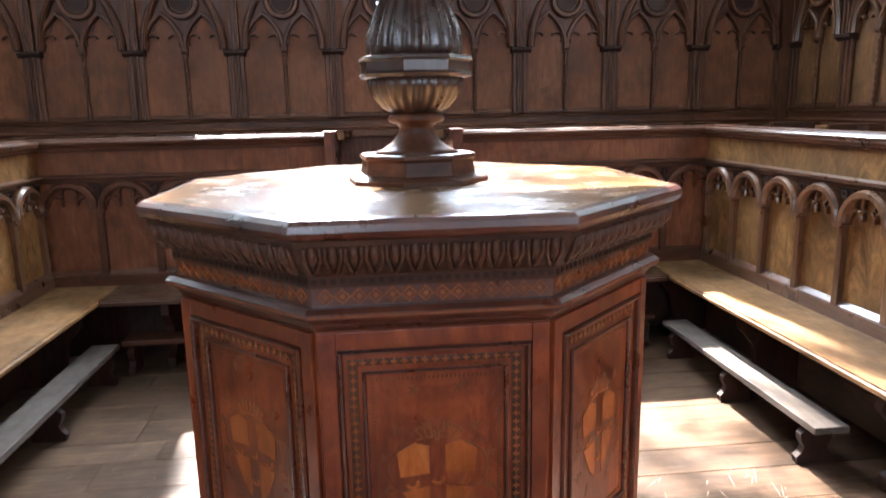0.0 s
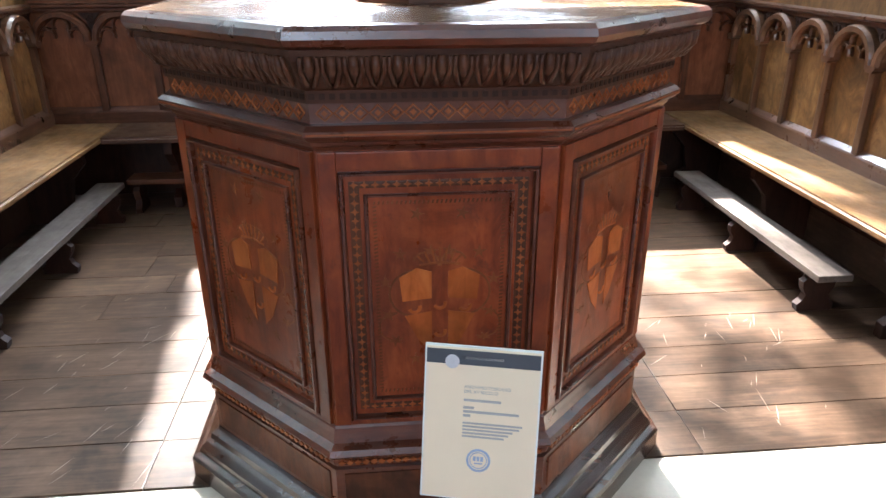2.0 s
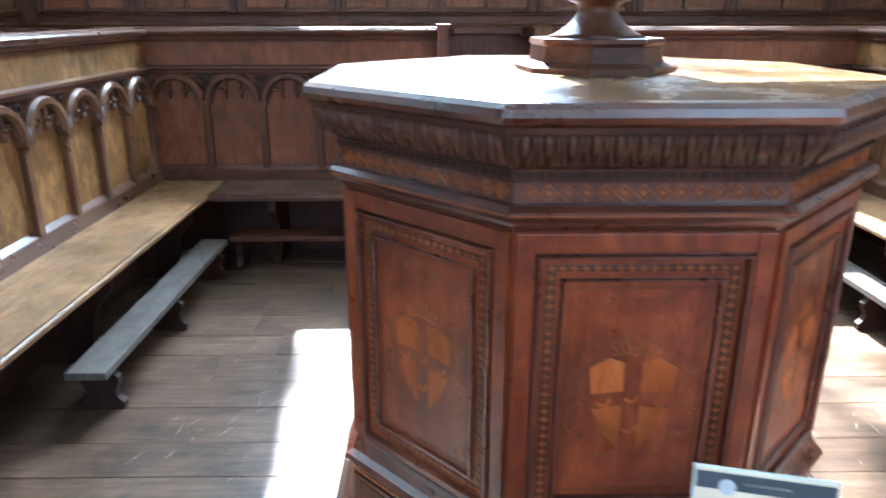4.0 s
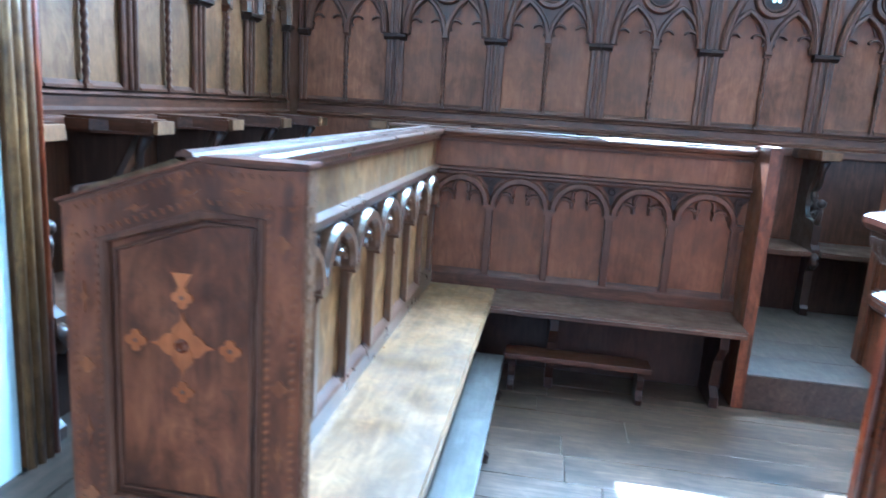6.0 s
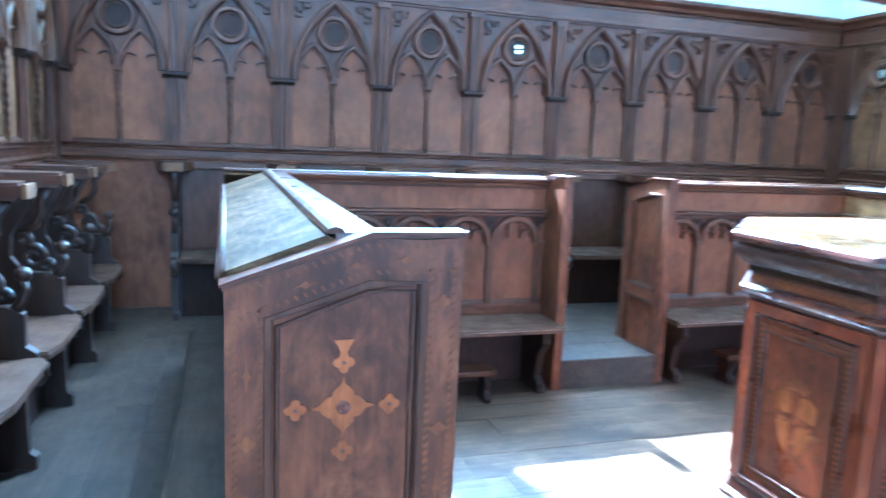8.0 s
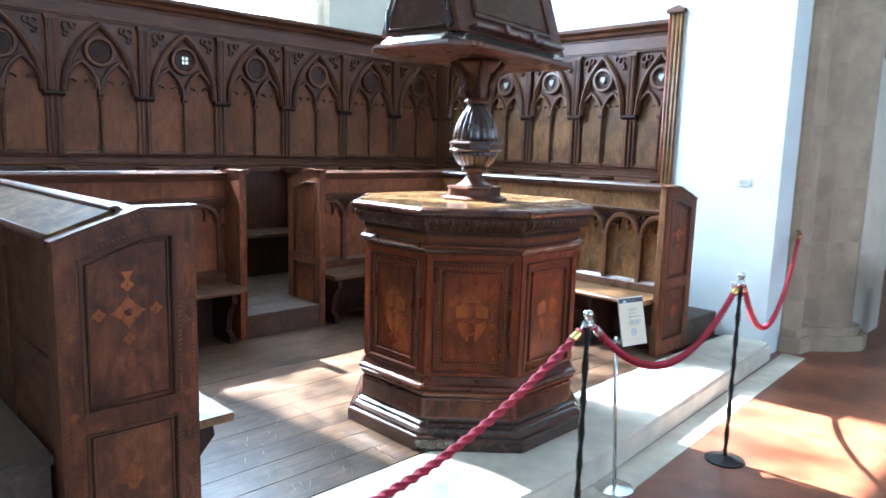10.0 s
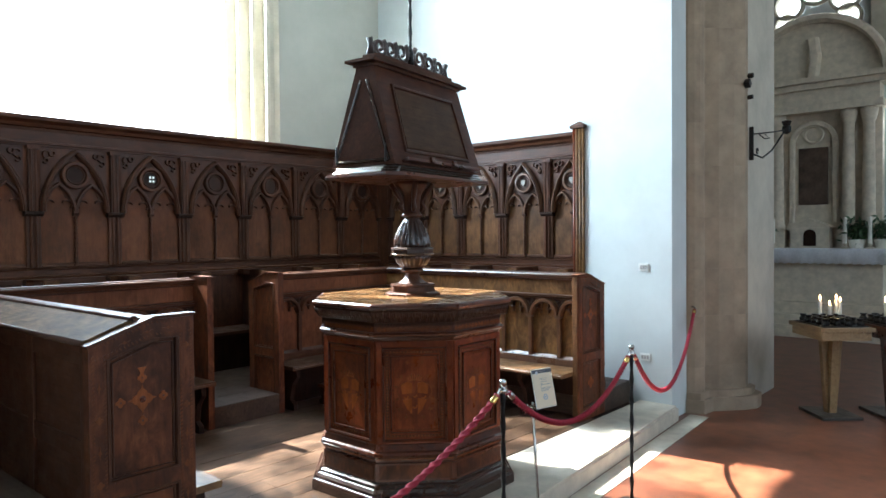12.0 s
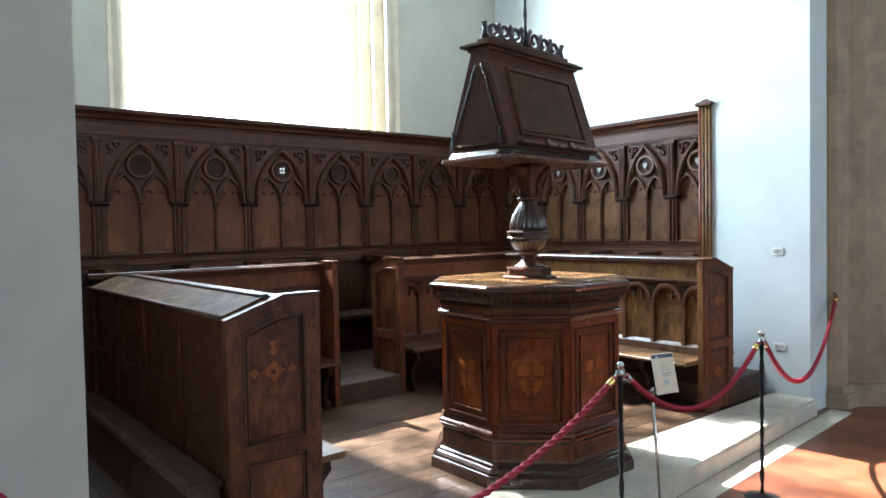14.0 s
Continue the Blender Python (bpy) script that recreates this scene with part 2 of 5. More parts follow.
# ---- mesh helpers ----
def part(name, bm, material, parent=None, label="", smooth=False):
    me = bpy.data.meshes.new(name)
    bmesh.ops.recalc_face_normals(bm, faces=bm.faces)
    bm.to_mesh(me)
    bm.free()
    me.materials.append(material)
    if smooth:
        for p in me.polygons:
            p.use_smooth = True
    ob = new(name, me)
    ob.parent = parent
    return tagged(ob, label)


def thing(name, label, category, group="", kind="", m=None):
    ob = new(name)
    ob.empty_display_size = 0.1
    if m is not None:
        ob.matrix_world = m
    return tagged(ob, label, category, group, kind)


def box(bm, x0, x1, y0, y1, z0, z1, bevel=0.0):
    vs = [bm.verts.new((x, y, z)) for x in (x0, x1) for y in (y0, y1) for z in (z0, z1)]
    fs = [bm.faces.new([vs[i] for i in q]) for q in ((0, 1, 3, 2), (4, 6, 7, 5), (0, 4, 5, 1), (2, 3, 7, 6), (0, 2, 6, 4), (1, 5, 7, 3))]
    if bevel:
        es = list({e for f in fs for e in f.edges})
        bmesh.ops.bevel(bm, geom=es, offset=bevel, segments=2, affect="EDGES", profile=0.7)
    return bm


def B(x0, x1, y0, y1, z0, z1, bevel=0.0):
    return box(bmesh.new(), x0, x1, y0, y1, z0, z1, bevel)


def prism(bm, pts, axis, a, b):
    """A polygon of (u, v) pairs, drawn out along an axis: x -> (y, z), y -> (x, z), z -> (x, y)."""
    put = {"x": lambda u, v, w: (w, u, v), "y": lambda u, v, w: (u, w, v), "z": lambda u, v, w: (u, v, w)}[axis]
    lo = [bm.verts.new(put(u, v, a)) for u, v in pts]
    hi = [bm.verts.new(put(u, v, b)) for u, v in pts]
    n = len(pts)
    for i in range(n):
        bm.faces.new((lo[i], lo[(i + 1) % n], hi[(i + 1) % n], hi[i]))
    bm.faces.new(lo)
    bm.faces.new(hi[::-1])
    return bm


def strip(bm, pts, w, d0, d1):
    """A bar of width w in the x-z plane along (x, z) points, from y = d0 to y = d1."""
    n = len(pts)
    rows = []
    for i, (x, z) in enumerate(pts):
        ax, az = pts[max(i - 1, 0)]
        bx, bz = pts[min(i + 1, n - 1)]
        if i == 0 and pts[0] == pts[-1]:
            ax, az = pts[-2]
        if i == n - 1 and pts[0] == pts[-1]:
            bx, bz = pts[1]
        l = math.hypot(bx - ax, bz - az) or 1
        nx, nz = -(bz - az) / l * w / 2, (bx - ax) / l * w / 2
        k = 0.55
        rows.append([bm.verts.new(p) for p in ((x + nx, d0, z + nz), (x + nx, (d0 + d1 * 2) / 3, z + nz), (x + nx * k, d1, z + nz * k),
                                               (x - nx * k, d1, z - nz * k), (x - nx, (d0 + d1 * 2) / 3, z - nz), (x - nx, d0, z - nz))])
    for a, b in zip(rows, rows[1:]):
        for i in range(5):
            bm.faces.new((a[i], a[i + 1], b[i + 1], b[i]))
    bm.faces.new(rows[0])
    bm.faces.new(rows[-1][::-1])
    return bm


def tube(bm, pts, r, seg=8, twist=0.0, lobes=0):
    """A round bar along 3D points; r may be a list; lobes cut a rope's strands."""
    rings = []
    n = len(pts)
    side = Vector((0.31, 0.17, 0.93))
    for i, p in enumerate(pts):
        d = (Vector(pts[min(i + 1, n - 1)]) - Vector(pts[max(i - 1, 0)])).normalized()
        u = d.cross(side)
        if u.length < 0.05:
            u = d.cross(Vector((1, 0, 0)))
        u.normalize()
        w = d.cross(u)
        rr = r[i] if isinstance(r, (list, tuple)) else r
        ring = []
        for k in range(seg):
            a = 2 * math.pi * k / seg + twist * i
            q = rr * (1 + ((0.30 if lobes == 3 else 0.22) * math.cos(lobes * 2 * math.pi * k / seg) if lobes else 0))
            ring.append(bm.verts.new(Vector(p) + u * math.cos(a) * q + w * math.sin(a) * q))
        rings.append(ring)
    for a, b in zip(rings, rings[1:]):
        for k in range(seg):
            bm.faces.new((a[k], a[(k + 1) % seg], b[(k + 1) % seg], b[k]))
    bm.faces.new(rings[0][::-1])
    bm.faces.new(rings[-1])
    return bm


def lathe(bm, prof, seg=24, cx=0.0, cy=0.0, turn=0.0, apothem=False, flute=0.0, lobes=0):
    """Rings of (radius, z) pairs round a vertical axis; apothem: the radius runs to the middle of a side."""
    k = 1 / math.cos(math.pi / seg) if apothem else 1
    rings = []
    for r, z, *f in prof:
        fl = f[0] if f else 0
        ring = []
        for i in range(seg):
            a = turn + 2 * math.pi * i / seg
            rr = r * k * (1 - fl * (0.5 - 0.5 * math.cos(lobes * a)) if lobes else 1)
            ring.append(bm.verts.new((cx + rr * math.cos(a), cy + rr * math.sin(a), z)))
        rings.append(ring)
    for a, b in zip(rings, rings[1:]):
        for i in range(seg):
            bm.faces.new((a[i], a[(i + 1) % seg], b[(i + 1) % seg], b[i]))
    bm.faces.new(rings[0][::-1])
    bm.faces.new(rings[-1])
    return bm


def arc(cx, cz, r, a0, a1, n=12):
    return [(cx + r * math.cos(radians(a0 + (a1 - a0) * i / n)), cz + r * math.sin(radians(a0 + (a1 - a0) * i / n))) for i in range(n + 1)]


def pointed(hw, rise, x0=0.0, z0=0.0, n=9):
    """A pointed arch from (-hw, 0) over (0, rise) to (hw, 0)."""
    r = (hw * hw + rise * rise) / (2 * hw)
    c = r - hw
    top = math.degrees(math.atan2(rise, c))
    right = [(x0 - c + r * math.cos(radians(a)), z0 + r * math.sin(radians(a))) for a in np.linspace(0, top, n)]
    return [(2 * x0 - x, z) for x, z in right] + right[::-1][1:]


# ---- large structure ----
WX, BY, PANEL_TOP = 3.62, 4.05, 2.90       # recess walls, back wall face, height of the panelling
FRONT = -0.68                              # front end of the chapel's side walls
NAVE = -0.15                               # level of the nave floor
RX = 3.07                                  # face of the side walls in front of the stalls


def wall(name, bms, material, label):
    ob = part(name, bms, material)
    return tagged(ob, label, "wall", kind="structure")


# back wall with the window opening through it
HW, IW, Z0, Z1, GY = 1.80, 1.46, 2.84, 8.4, 4.95
bm = bmesh.new()
box(bm, -WX - 0.6, 0.02 - HW, BY, 5.3, -0.3, 9.0)
box(bm, 0.02 + HW, WX + 0.6, BY, 5.3, -0.3, 9.0)
box(bm, 0.02 - HW, 0.02 + HW, BY, 5.3, -0.3, Z0)
box(bm, 0.02 - HW, 0.02 + HW, BY, 5.3, Z1, 9.0)
wall("wall_back", bm, M["shaded_cream_plaster"], "cream plastered chapel wall, darkened for shade, with one tall window")
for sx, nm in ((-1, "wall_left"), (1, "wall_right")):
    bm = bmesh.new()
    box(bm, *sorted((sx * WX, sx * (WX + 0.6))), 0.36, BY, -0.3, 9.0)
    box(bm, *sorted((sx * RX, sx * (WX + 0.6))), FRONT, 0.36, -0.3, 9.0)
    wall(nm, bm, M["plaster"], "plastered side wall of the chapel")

# thin sheet added in darker plaster, so the wall's nave side looks dimmer
wall("wall_pier_left", B(-4.20, -RX, FRONT - 0.03, FRONT - 0.001, -0.3, 9.0), M["grey_plaster"], "added grey-beige sheet over the dimmer nave face of the pier")

window = thing("window_1", "tall bright chapel window in a splayed cream stone frame", "window", kind="structure")
for sx in (-1, 1):
    # splayed jamb built from rolls and hollows
    pts = [(0.02 + sx * HW, BY - 0.012), (0.02 + sx * (HW - 0.05), BY + 0.03)]
    for i in range(4):
        f0, f1 = i / 4, (i + 1) / 4
        x0, y0 = HW - 0.05 - (HW - IW - 0.05) * f0, BY + 0.03 + (GY - BY - 0.05) * f0
        x1, y1 = HW - 0.05 - (HW - IW - 0.05) * f1, BY + 0.03 + (GY - BY - 0.05) * f1
        for j in range(1, 8):
            g = j / 7
            rise = 0.085 * math.sin(math.pi * min(g / 0.62, 1)) - 0.060 * math.sin(math.pi * max((g - 0.62) / 0.38, 0))
            pts.append((0.02 + sx * (x0 + (x1 - x0) * g - rise * 0.9), y0 + (y1 - y0) * g - rise * 0.45))
    pts += [(0.02 + sx * IW, GY + 0.1), (0.02 + sx * HW, GY + 0.1)]
    part("jamb", prism(bmesh.new(), pts, "z", Z0, Z1), M["cream"], window, "cream moulded stone jamb")
part("sill", prism(bmesh.new(), [(BY - 0.02, Z0), (BY - 0.02, Z0 + 0.03), (GY, Z0 + 0.16), (GY, Z0)], "x", 0.02 - HW + 0.03, 0.02 + HW - 0.03), M["cream"], window)
part("head", B(0.02 - IW - 0.3, 0.02 + IW + 0.3, BY + 0.2, 5.28, Z1 - 0.16, Z1 - 0.003), M["cream"], window)

# floors: masonry, stone slab along the front, upper floor round the pews
def slab_edge(x):
    return -0.98 + max(x, 0) * 0.077


bm = bmesh.new()
prism(bm, [(-RX, -0.34), (-RX, -0.98), (0, -0.98), (RX, slab_edge(RX)), (RX, -0.34)], "z", NAVE - 0.2, -0.004)
bmesh.ops.bevel(bm, geom=[e for e in bm.edges if all(v.co.z > -0.1 and v.co.y < -0.5 for v in e.verts)], offset=0.025, segments=3, affect="EDGES")
tagged(part("step_slab", bm, M["slab"]), "worn pale stone step along the chapel front", "step", kind="structure")
tagged(part("subfloor", B(-RX, RX, -0.339, 2.42, -0.35, -0.03), M["near_black"]), "dark masonry under the plank floor", "floor", kind="structure")
UP = 0.185                                 # level of the upper floor behind the pews
bm = bmesh.new()
box(bm, -WX, -2.10, 0.36, BY, -0.3, UP)
box(bm, 2.10, WX, 0.36, BY, -0.3, UP)
box(bm, -2.10, 2.10, 2.42, BY, -0.3, UP)
box(bm, -0.37, 0.44, 2.14, 2.42, -0.3, UP)
box(bm, -RX, -2.10, -0.24, 0.36, -0.3, UP)
box(bm, 2.10, RX, -0.24, 0.36, -0.3, UP)
tagged(part("floor_upper", bm, M["upper"]), "raised dark plank floor behind the pews", "floor", kind="structure")

# nave: tiled floor, with unseen walls and vault added behind and over the camera
tagged(part("floor_nave", B(-14, 11.6, -12, -0.5, NAVE - 0.3, NAVE), M["terracotta"]), "worn red terracotta floor of the nave", "floor", kind="structure")
tagged(part("floor_far_chapel", B(5.2, 11.6, -0.5, 5.0, NAVE - 0.3, NAVE), M["terracotta"]), "dim red floor of the neighbouring chapel", "floor", kind="structure")
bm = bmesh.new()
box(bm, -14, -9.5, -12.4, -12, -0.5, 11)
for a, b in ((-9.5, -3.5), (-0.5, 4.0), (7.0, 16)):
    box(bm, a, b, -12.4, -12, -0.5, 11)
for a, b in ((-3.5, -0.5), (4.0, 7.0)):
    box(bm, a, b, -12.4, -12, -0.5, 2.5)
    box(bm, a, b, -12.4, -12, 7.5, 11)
wall("wall_nave", bm, M["plaster"], "unseen pale nave wall with two added openings for the fill light")
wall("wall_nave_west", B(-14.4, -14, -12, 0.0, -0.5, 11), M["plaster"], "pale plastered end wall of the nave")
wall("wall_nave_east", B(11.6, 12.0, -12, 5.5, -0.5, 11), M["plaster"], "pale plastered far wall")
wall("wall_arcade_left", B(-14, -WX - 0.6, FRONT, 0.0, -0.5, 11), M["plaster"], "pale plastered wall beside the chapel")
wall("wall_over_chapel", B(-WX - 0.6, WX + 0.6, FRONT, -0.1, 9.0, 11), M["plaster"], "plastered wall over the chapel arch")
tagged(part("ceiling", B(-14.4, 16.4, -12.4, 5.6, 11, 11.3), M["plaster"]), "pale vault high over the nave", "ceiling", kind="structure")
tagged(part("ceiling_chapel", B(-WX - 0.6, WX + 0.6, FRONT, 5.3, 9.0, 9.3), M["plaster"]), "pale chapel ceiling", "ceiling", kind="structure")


# ---- panelling of the walls ----
def bay(parent, w, mat_board, rib, shield):
    """One bay of blind Gothic tracery: board, twin shafts, two cusped lights, a roundel and a pointed arch. Front faces -y."""
    h, hw = w / 2, w / 2 - 0.075
    t = part("bay", B(-h, h, 0, 0.03, UP, 2.62), mat_board, parent)
    part("dado_rail", prism(bmesh.new(), [(0, 1.326), (-0.045, 1.326), (-0.05, 1.345), (-0.02, 1.36), (-0.02, 1.405), (-0.035, 1.415), (0, 1.44)], "x", -h, h), M["dark_x"], t)
    # field over the lights, cut by their cusped heads
    bm = bmesh.new()
    n = 44
    lq = hw / 2
    cols = []
    for i in range(n + 1):
        x = -hw + 2 * hw * i / n
        u = ((x + hw) % hw - lq) / (lq - 0.018) if 0 < i < n else 1.0
        u = max(-1, min(1, u))
        r = (1 + 1.5 ** 2) / 2
        z = 1.985 + lq * math.sqrt(max(r * r - (abs(u) + r - 1) ** 2, 0)) * 1.05
        z -= 0.048 * math.exp(-((abs(u) - 0.52) / 0.15) ** 2)
        if abs(u) > 0.97:
            z = 1.97
        cols.append((x, z))
    for (xa, za), (xb, zb) in zip(cols, cols[1:]):
        v = [bm.verts.new(p) for p in ((xa, -0.012, za), (xb, -0.012, zb), (xb, -0.012, 2.62), (xa, -0.012, 2.62), (xa, 0.0, za), (xb, 0.0, zb))]
        bm.faces.new(v[:4])
        bm.faces.new((v[0], v[4], v[5], v[1]))
    bmesh.ops.remove_doubles(bm, verts=bm.verts, dist=0.0001)
    part("tracery_field", bm, M["dark_z"], t)
    for s in (-1, 1):
        part("light_moulding", strip(bmesh.new(), pointed(lq - 0.006, lq * 1.75, s * lq, 1.985), 0.036, -0.010, -0.054), M[rib], t)
        # small cusps inside the head of each light
        for q in (-1, 1):
            bm = bmesh.new()
            strip(bm, arc(s * lq + q * lq * 0.50, 2.055, lq * 0.30, 90 - q * 130, 90 + q * 60, 8), 0.016, -0.004, -0.036)
            part("cusp", bm, M[rib], t)
    part("arch_moulding", strip(bmesh.new(), pointed(hw - 0.010, 0.60, 0, 1.985, 12), 0.056, -0.010, -0.074), M[rib], t)
    part("arch_roll", strip(bmesh.new(), pointed(hw - 0.010, 0.60, 0, 1.985, 12), 0.018, -0.070, -0.088), M[rib], t)
    rx = 0.118 if w > 0.75 else 0.108
    part("roundel_ring", strip(bmesh.new(), arc(0, 2.354, rx, 0, 360, 24), 0.044, -0.010, -0.064), M[rib], t)
    part("roundel_bead", strip(bmesh.new(), arc(0, 2.354, rx - 0.034, 0, 360, 20), 0.012, -0.026, -0.044), M["dark_z"], t)
    part("roundel_disc", prism(bmesh.new(), arc(0, 2.354, rx - 0.020, 0, 345, 23), "y", -0.030, -0.014), M["near_black"], t)
    if shield:
        part("roundel_shield", prism(bmesh.new(), [(-0.027, 2.386), (0.027, 2.386), (0.028, 2.350), (0.0, 2.312), (-0.028, 2.350)], "y", -0.052, -0.030), M["pale_shield"], t, "small pale shield")
    # spandrel leaves
    for s in (-1, 1):
        bm = bmesh.new()
        for k, (dx, dz, rr) in enumerate(((0.0, 0.0, 0.034), (-0.050, 0.014, 0.026), (0.01, -0.060, 0.024))):
            strip(bm, [(s * (hw - 0.056 + dx) + x, 2.545 + dz + z) for x, z in arc(0, 0, rr, 20 + 90 * k, 320 + 90 * k, 8)], 0.018, -0.010, -0.044)
        part("spandrel_leaf", bm, M["dark_z"], t)
    # centre shaft, twisted like a rope
    bm = bmesh.new()
    tube(bm, [(0, -0.024, 1.46 + 0.008 * i) for i in range(62)], 0.0150, 8, 0.50, 2)
    part("centre_shaft", bm, M["dark_z"], t, "", True)
    bm = bmesh.new()
    prism(bm, [(0, 1.945), (-0.036, 1.945), (-0.040, 1.962), (-0.054, 1.970), (-0.054, 1.992), (0, 1.992)], "x", -0.024, 0.024)
    part("centre_capital", bm, M["dark_z"], t)
    part("centre_base", B(-0.020, 0.020, -0.040, 0, 1.44, 1.462), M["dark_z"], t)
    # shafts at both sides, half of each pair
    for s in (-1, 1):
        bm = bmesh.new()
        x0, x1 = sorted((s * h, s * (h - 0.058)))
        box(bm, x0 + 0.002, x1 - 0.002, -0.030, 0, 1.44, 1.945)
        tube(bm, [(s * (h - 0.058), -0.018, 1.44), (s * (h - 0.058), -0.018, 1.945)], 0.012, 8)
        tube(bm, [(s * (h - 0.024), -0.034, 1.44), (s * (h - 0.024), -0.034, 1.945)], 0.014, 8)
        part("shaft", bm, M["dark_z"], t)
        bm = bmesh.new()
        x0, x1 = sorted((s * (h - 0.001), s * (h - 0.085)))
        prism(bm, [(0, 1.935), (-0.045, 1.935), (-0.052, 1.948), (-0.072, 1.958), (-0.072, 1.980), (0, 1.990)], "x", x0, x1)
        part("capital", bm, M["near_black"], t)
        bm = bmesh.new()
        x0, x1 = sorted((s * (h - 0.001), s * (h - 0.040)))
        box(bm, x0, x1, -0.052, 0, 1.985, 2.60)
        tube(bm, [(s * (h - 0.020), -0.052, 1.985), (s * (h - 0.020), -0.052, 2.60)], 0.011, 8)
        box(bm, *sorted((s * h * 0.999, s * (h - 0.055))), -0.068, 0, 2.585, 2.62)
        part("pier", bm, M["dark_z"], t)
    part("sill_moulding", prism(bmesh.new(), [(0, 1.44), (-0.028, 1.44), (-0.028, 1.452), (0, 1.475)], "x", -hw, hw), M["dark_x"], t)
    return t


def cornice(parent, a, b, m):
    t = part("cornice", B(a, b, -0.04, 0.03, 2.62, 2.765), M["dark_x"], parent)
    t.matrix_basis = m
    part("crown_moulding", prism(bmesh.new(), [(0.03, 2.765), (-0.05, 2.765), (-0.055, 2.79), (-0.085, 2.80), (-0.10, 2.83), (-0.145, 2.86), (-0.15, 2.895), (-0.11, 2.905), (0.09, 2.905), (0.09, 2.765)], "x", a, b), M["dark_x"], t)
    part("bed_moulding", prism(bmesh.new(), [(-0.04, 2.635), (-0.055, 2.64), (-0.055, 2.66), (-0.04, 2.665)], "x", a, b), M["dark_x"], t)
    return t


PY = 3.965                                  # face of the back panelling
BW = 0.782
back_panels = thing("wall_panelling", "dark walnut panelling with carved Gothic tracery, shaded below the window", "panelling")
# darker board and rib colours stand in for the shade below the window
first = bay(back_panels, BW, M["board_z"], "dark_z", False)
first.matrix_basis = pose(0.02 - 4 * BW, PY, 0)
for i in range(1, 9):
    copy_thing(first, pose(0.02 + (i - 4) * BW, PY, 0))
cornice(back_panels, -3.50, 3.54, pose(0.0, PY, 0))
# daylight through the pierced roundel in the middle bay
bm = bmesh.new()
for k in range(4):
    a = math.pi / 4 + k * math.pi / 2
    prism(bm, [(0.02 + 0.025 * math.cos(a) + 0.0125 * math.cos(2 * math.pi * i / 10), 2.354 + 0.029 * math.sin(a) + 0.0145 * math.sin(2 * math.pi * i / 10)) for i in range(10)], "y", PY - 0.064, PY - 0.060)
part("pierced_light", bm, M["dim_daylight"], back_panels, "bright daylight through a pierced quatrefoil")
SW, PX = 0.68, 3.54
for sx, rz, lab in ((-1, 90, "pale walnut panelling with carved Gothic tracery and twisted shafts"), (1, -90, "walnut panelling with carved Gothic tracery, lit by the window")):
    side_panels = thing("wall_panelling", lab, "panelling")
    # lighter board and rib copies, since the window lights these sides
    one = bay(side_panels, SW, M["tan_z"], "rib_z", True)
    one.matrix_basis = pose(sx * PX, 0.70, 0, 0, 0, rz)
    for i in range(1, 5):
        copy_thing(one, pose(sx * PX, 0.70 + SW * i, 0, 0, 0, rz))
    cornice(side_panels, *((-3.95, -0.50) if sx > 0 else (0.50, 3.95)), pose(sx * PX, 0, 0, 0, 0, rz))
    # corner strip against the back panelling
    part("corner_strip", B(*sorted((sx * 3.50, sx * PX)), 3.76, PY, UP, 2.62), M["dark_z"], side_panels)


def end_post(sx):
    t = thing("stall_end_post", "tall moulded walnut post closing the stalls against the wall", "post", "stall end posts")
    x0, x1 = sorted((sx * 3.05, sx * WX))
    o = -0.085 if sx > 0 else 0.0
    d = 0.06 if sx > 0 else 0.0
    part("board", B(x0, x1, 0.385 + o, 0.495 + o, UP, 2.93 - d), M["tan_z"], t)
    for y, r, mm in ((0.385, 0.016, "gold_z"), (0.42, 0.020, "gold_z"), (0.46, 0.020, "tan_z"), (0.495, 0.016, "red_z")):
        part("roll", tube(bmesh.new(), [(sx * 3.05, y + o, UP), (sx * 3.05, y + o, 2.93 - d)], r, 10), M[mm], t, "", True)
    bm = bmesh.new()
    box(bm, *sorted((sx * 3.01, sx * 3.14)), 0.35 + o, 0.53 + o, 2.93 - d, 2.965 - d, 0.008)
    vs = [bm.verts.new(p) for p in ((sx * 3.02, 0.36 + o, 2.965 - d), (sx * 3.13, 0.36 + o, 2.965 - d), (sx * 3.13, 0.52 + o, 2.965 - d), (sx * 3.02, 0.52 + o, 2.965 - d), (sx * 3.075, 0.44 + o, 3.01 - d))]
    for i in range(4):
        bm.faces.new((vs[i], vs[(i + 1) % 4], vs[4]))
    part("cap", bm, M["dark_z"], t, "small pyramid cap")
    return t


end_post(-1)
end_post(1)


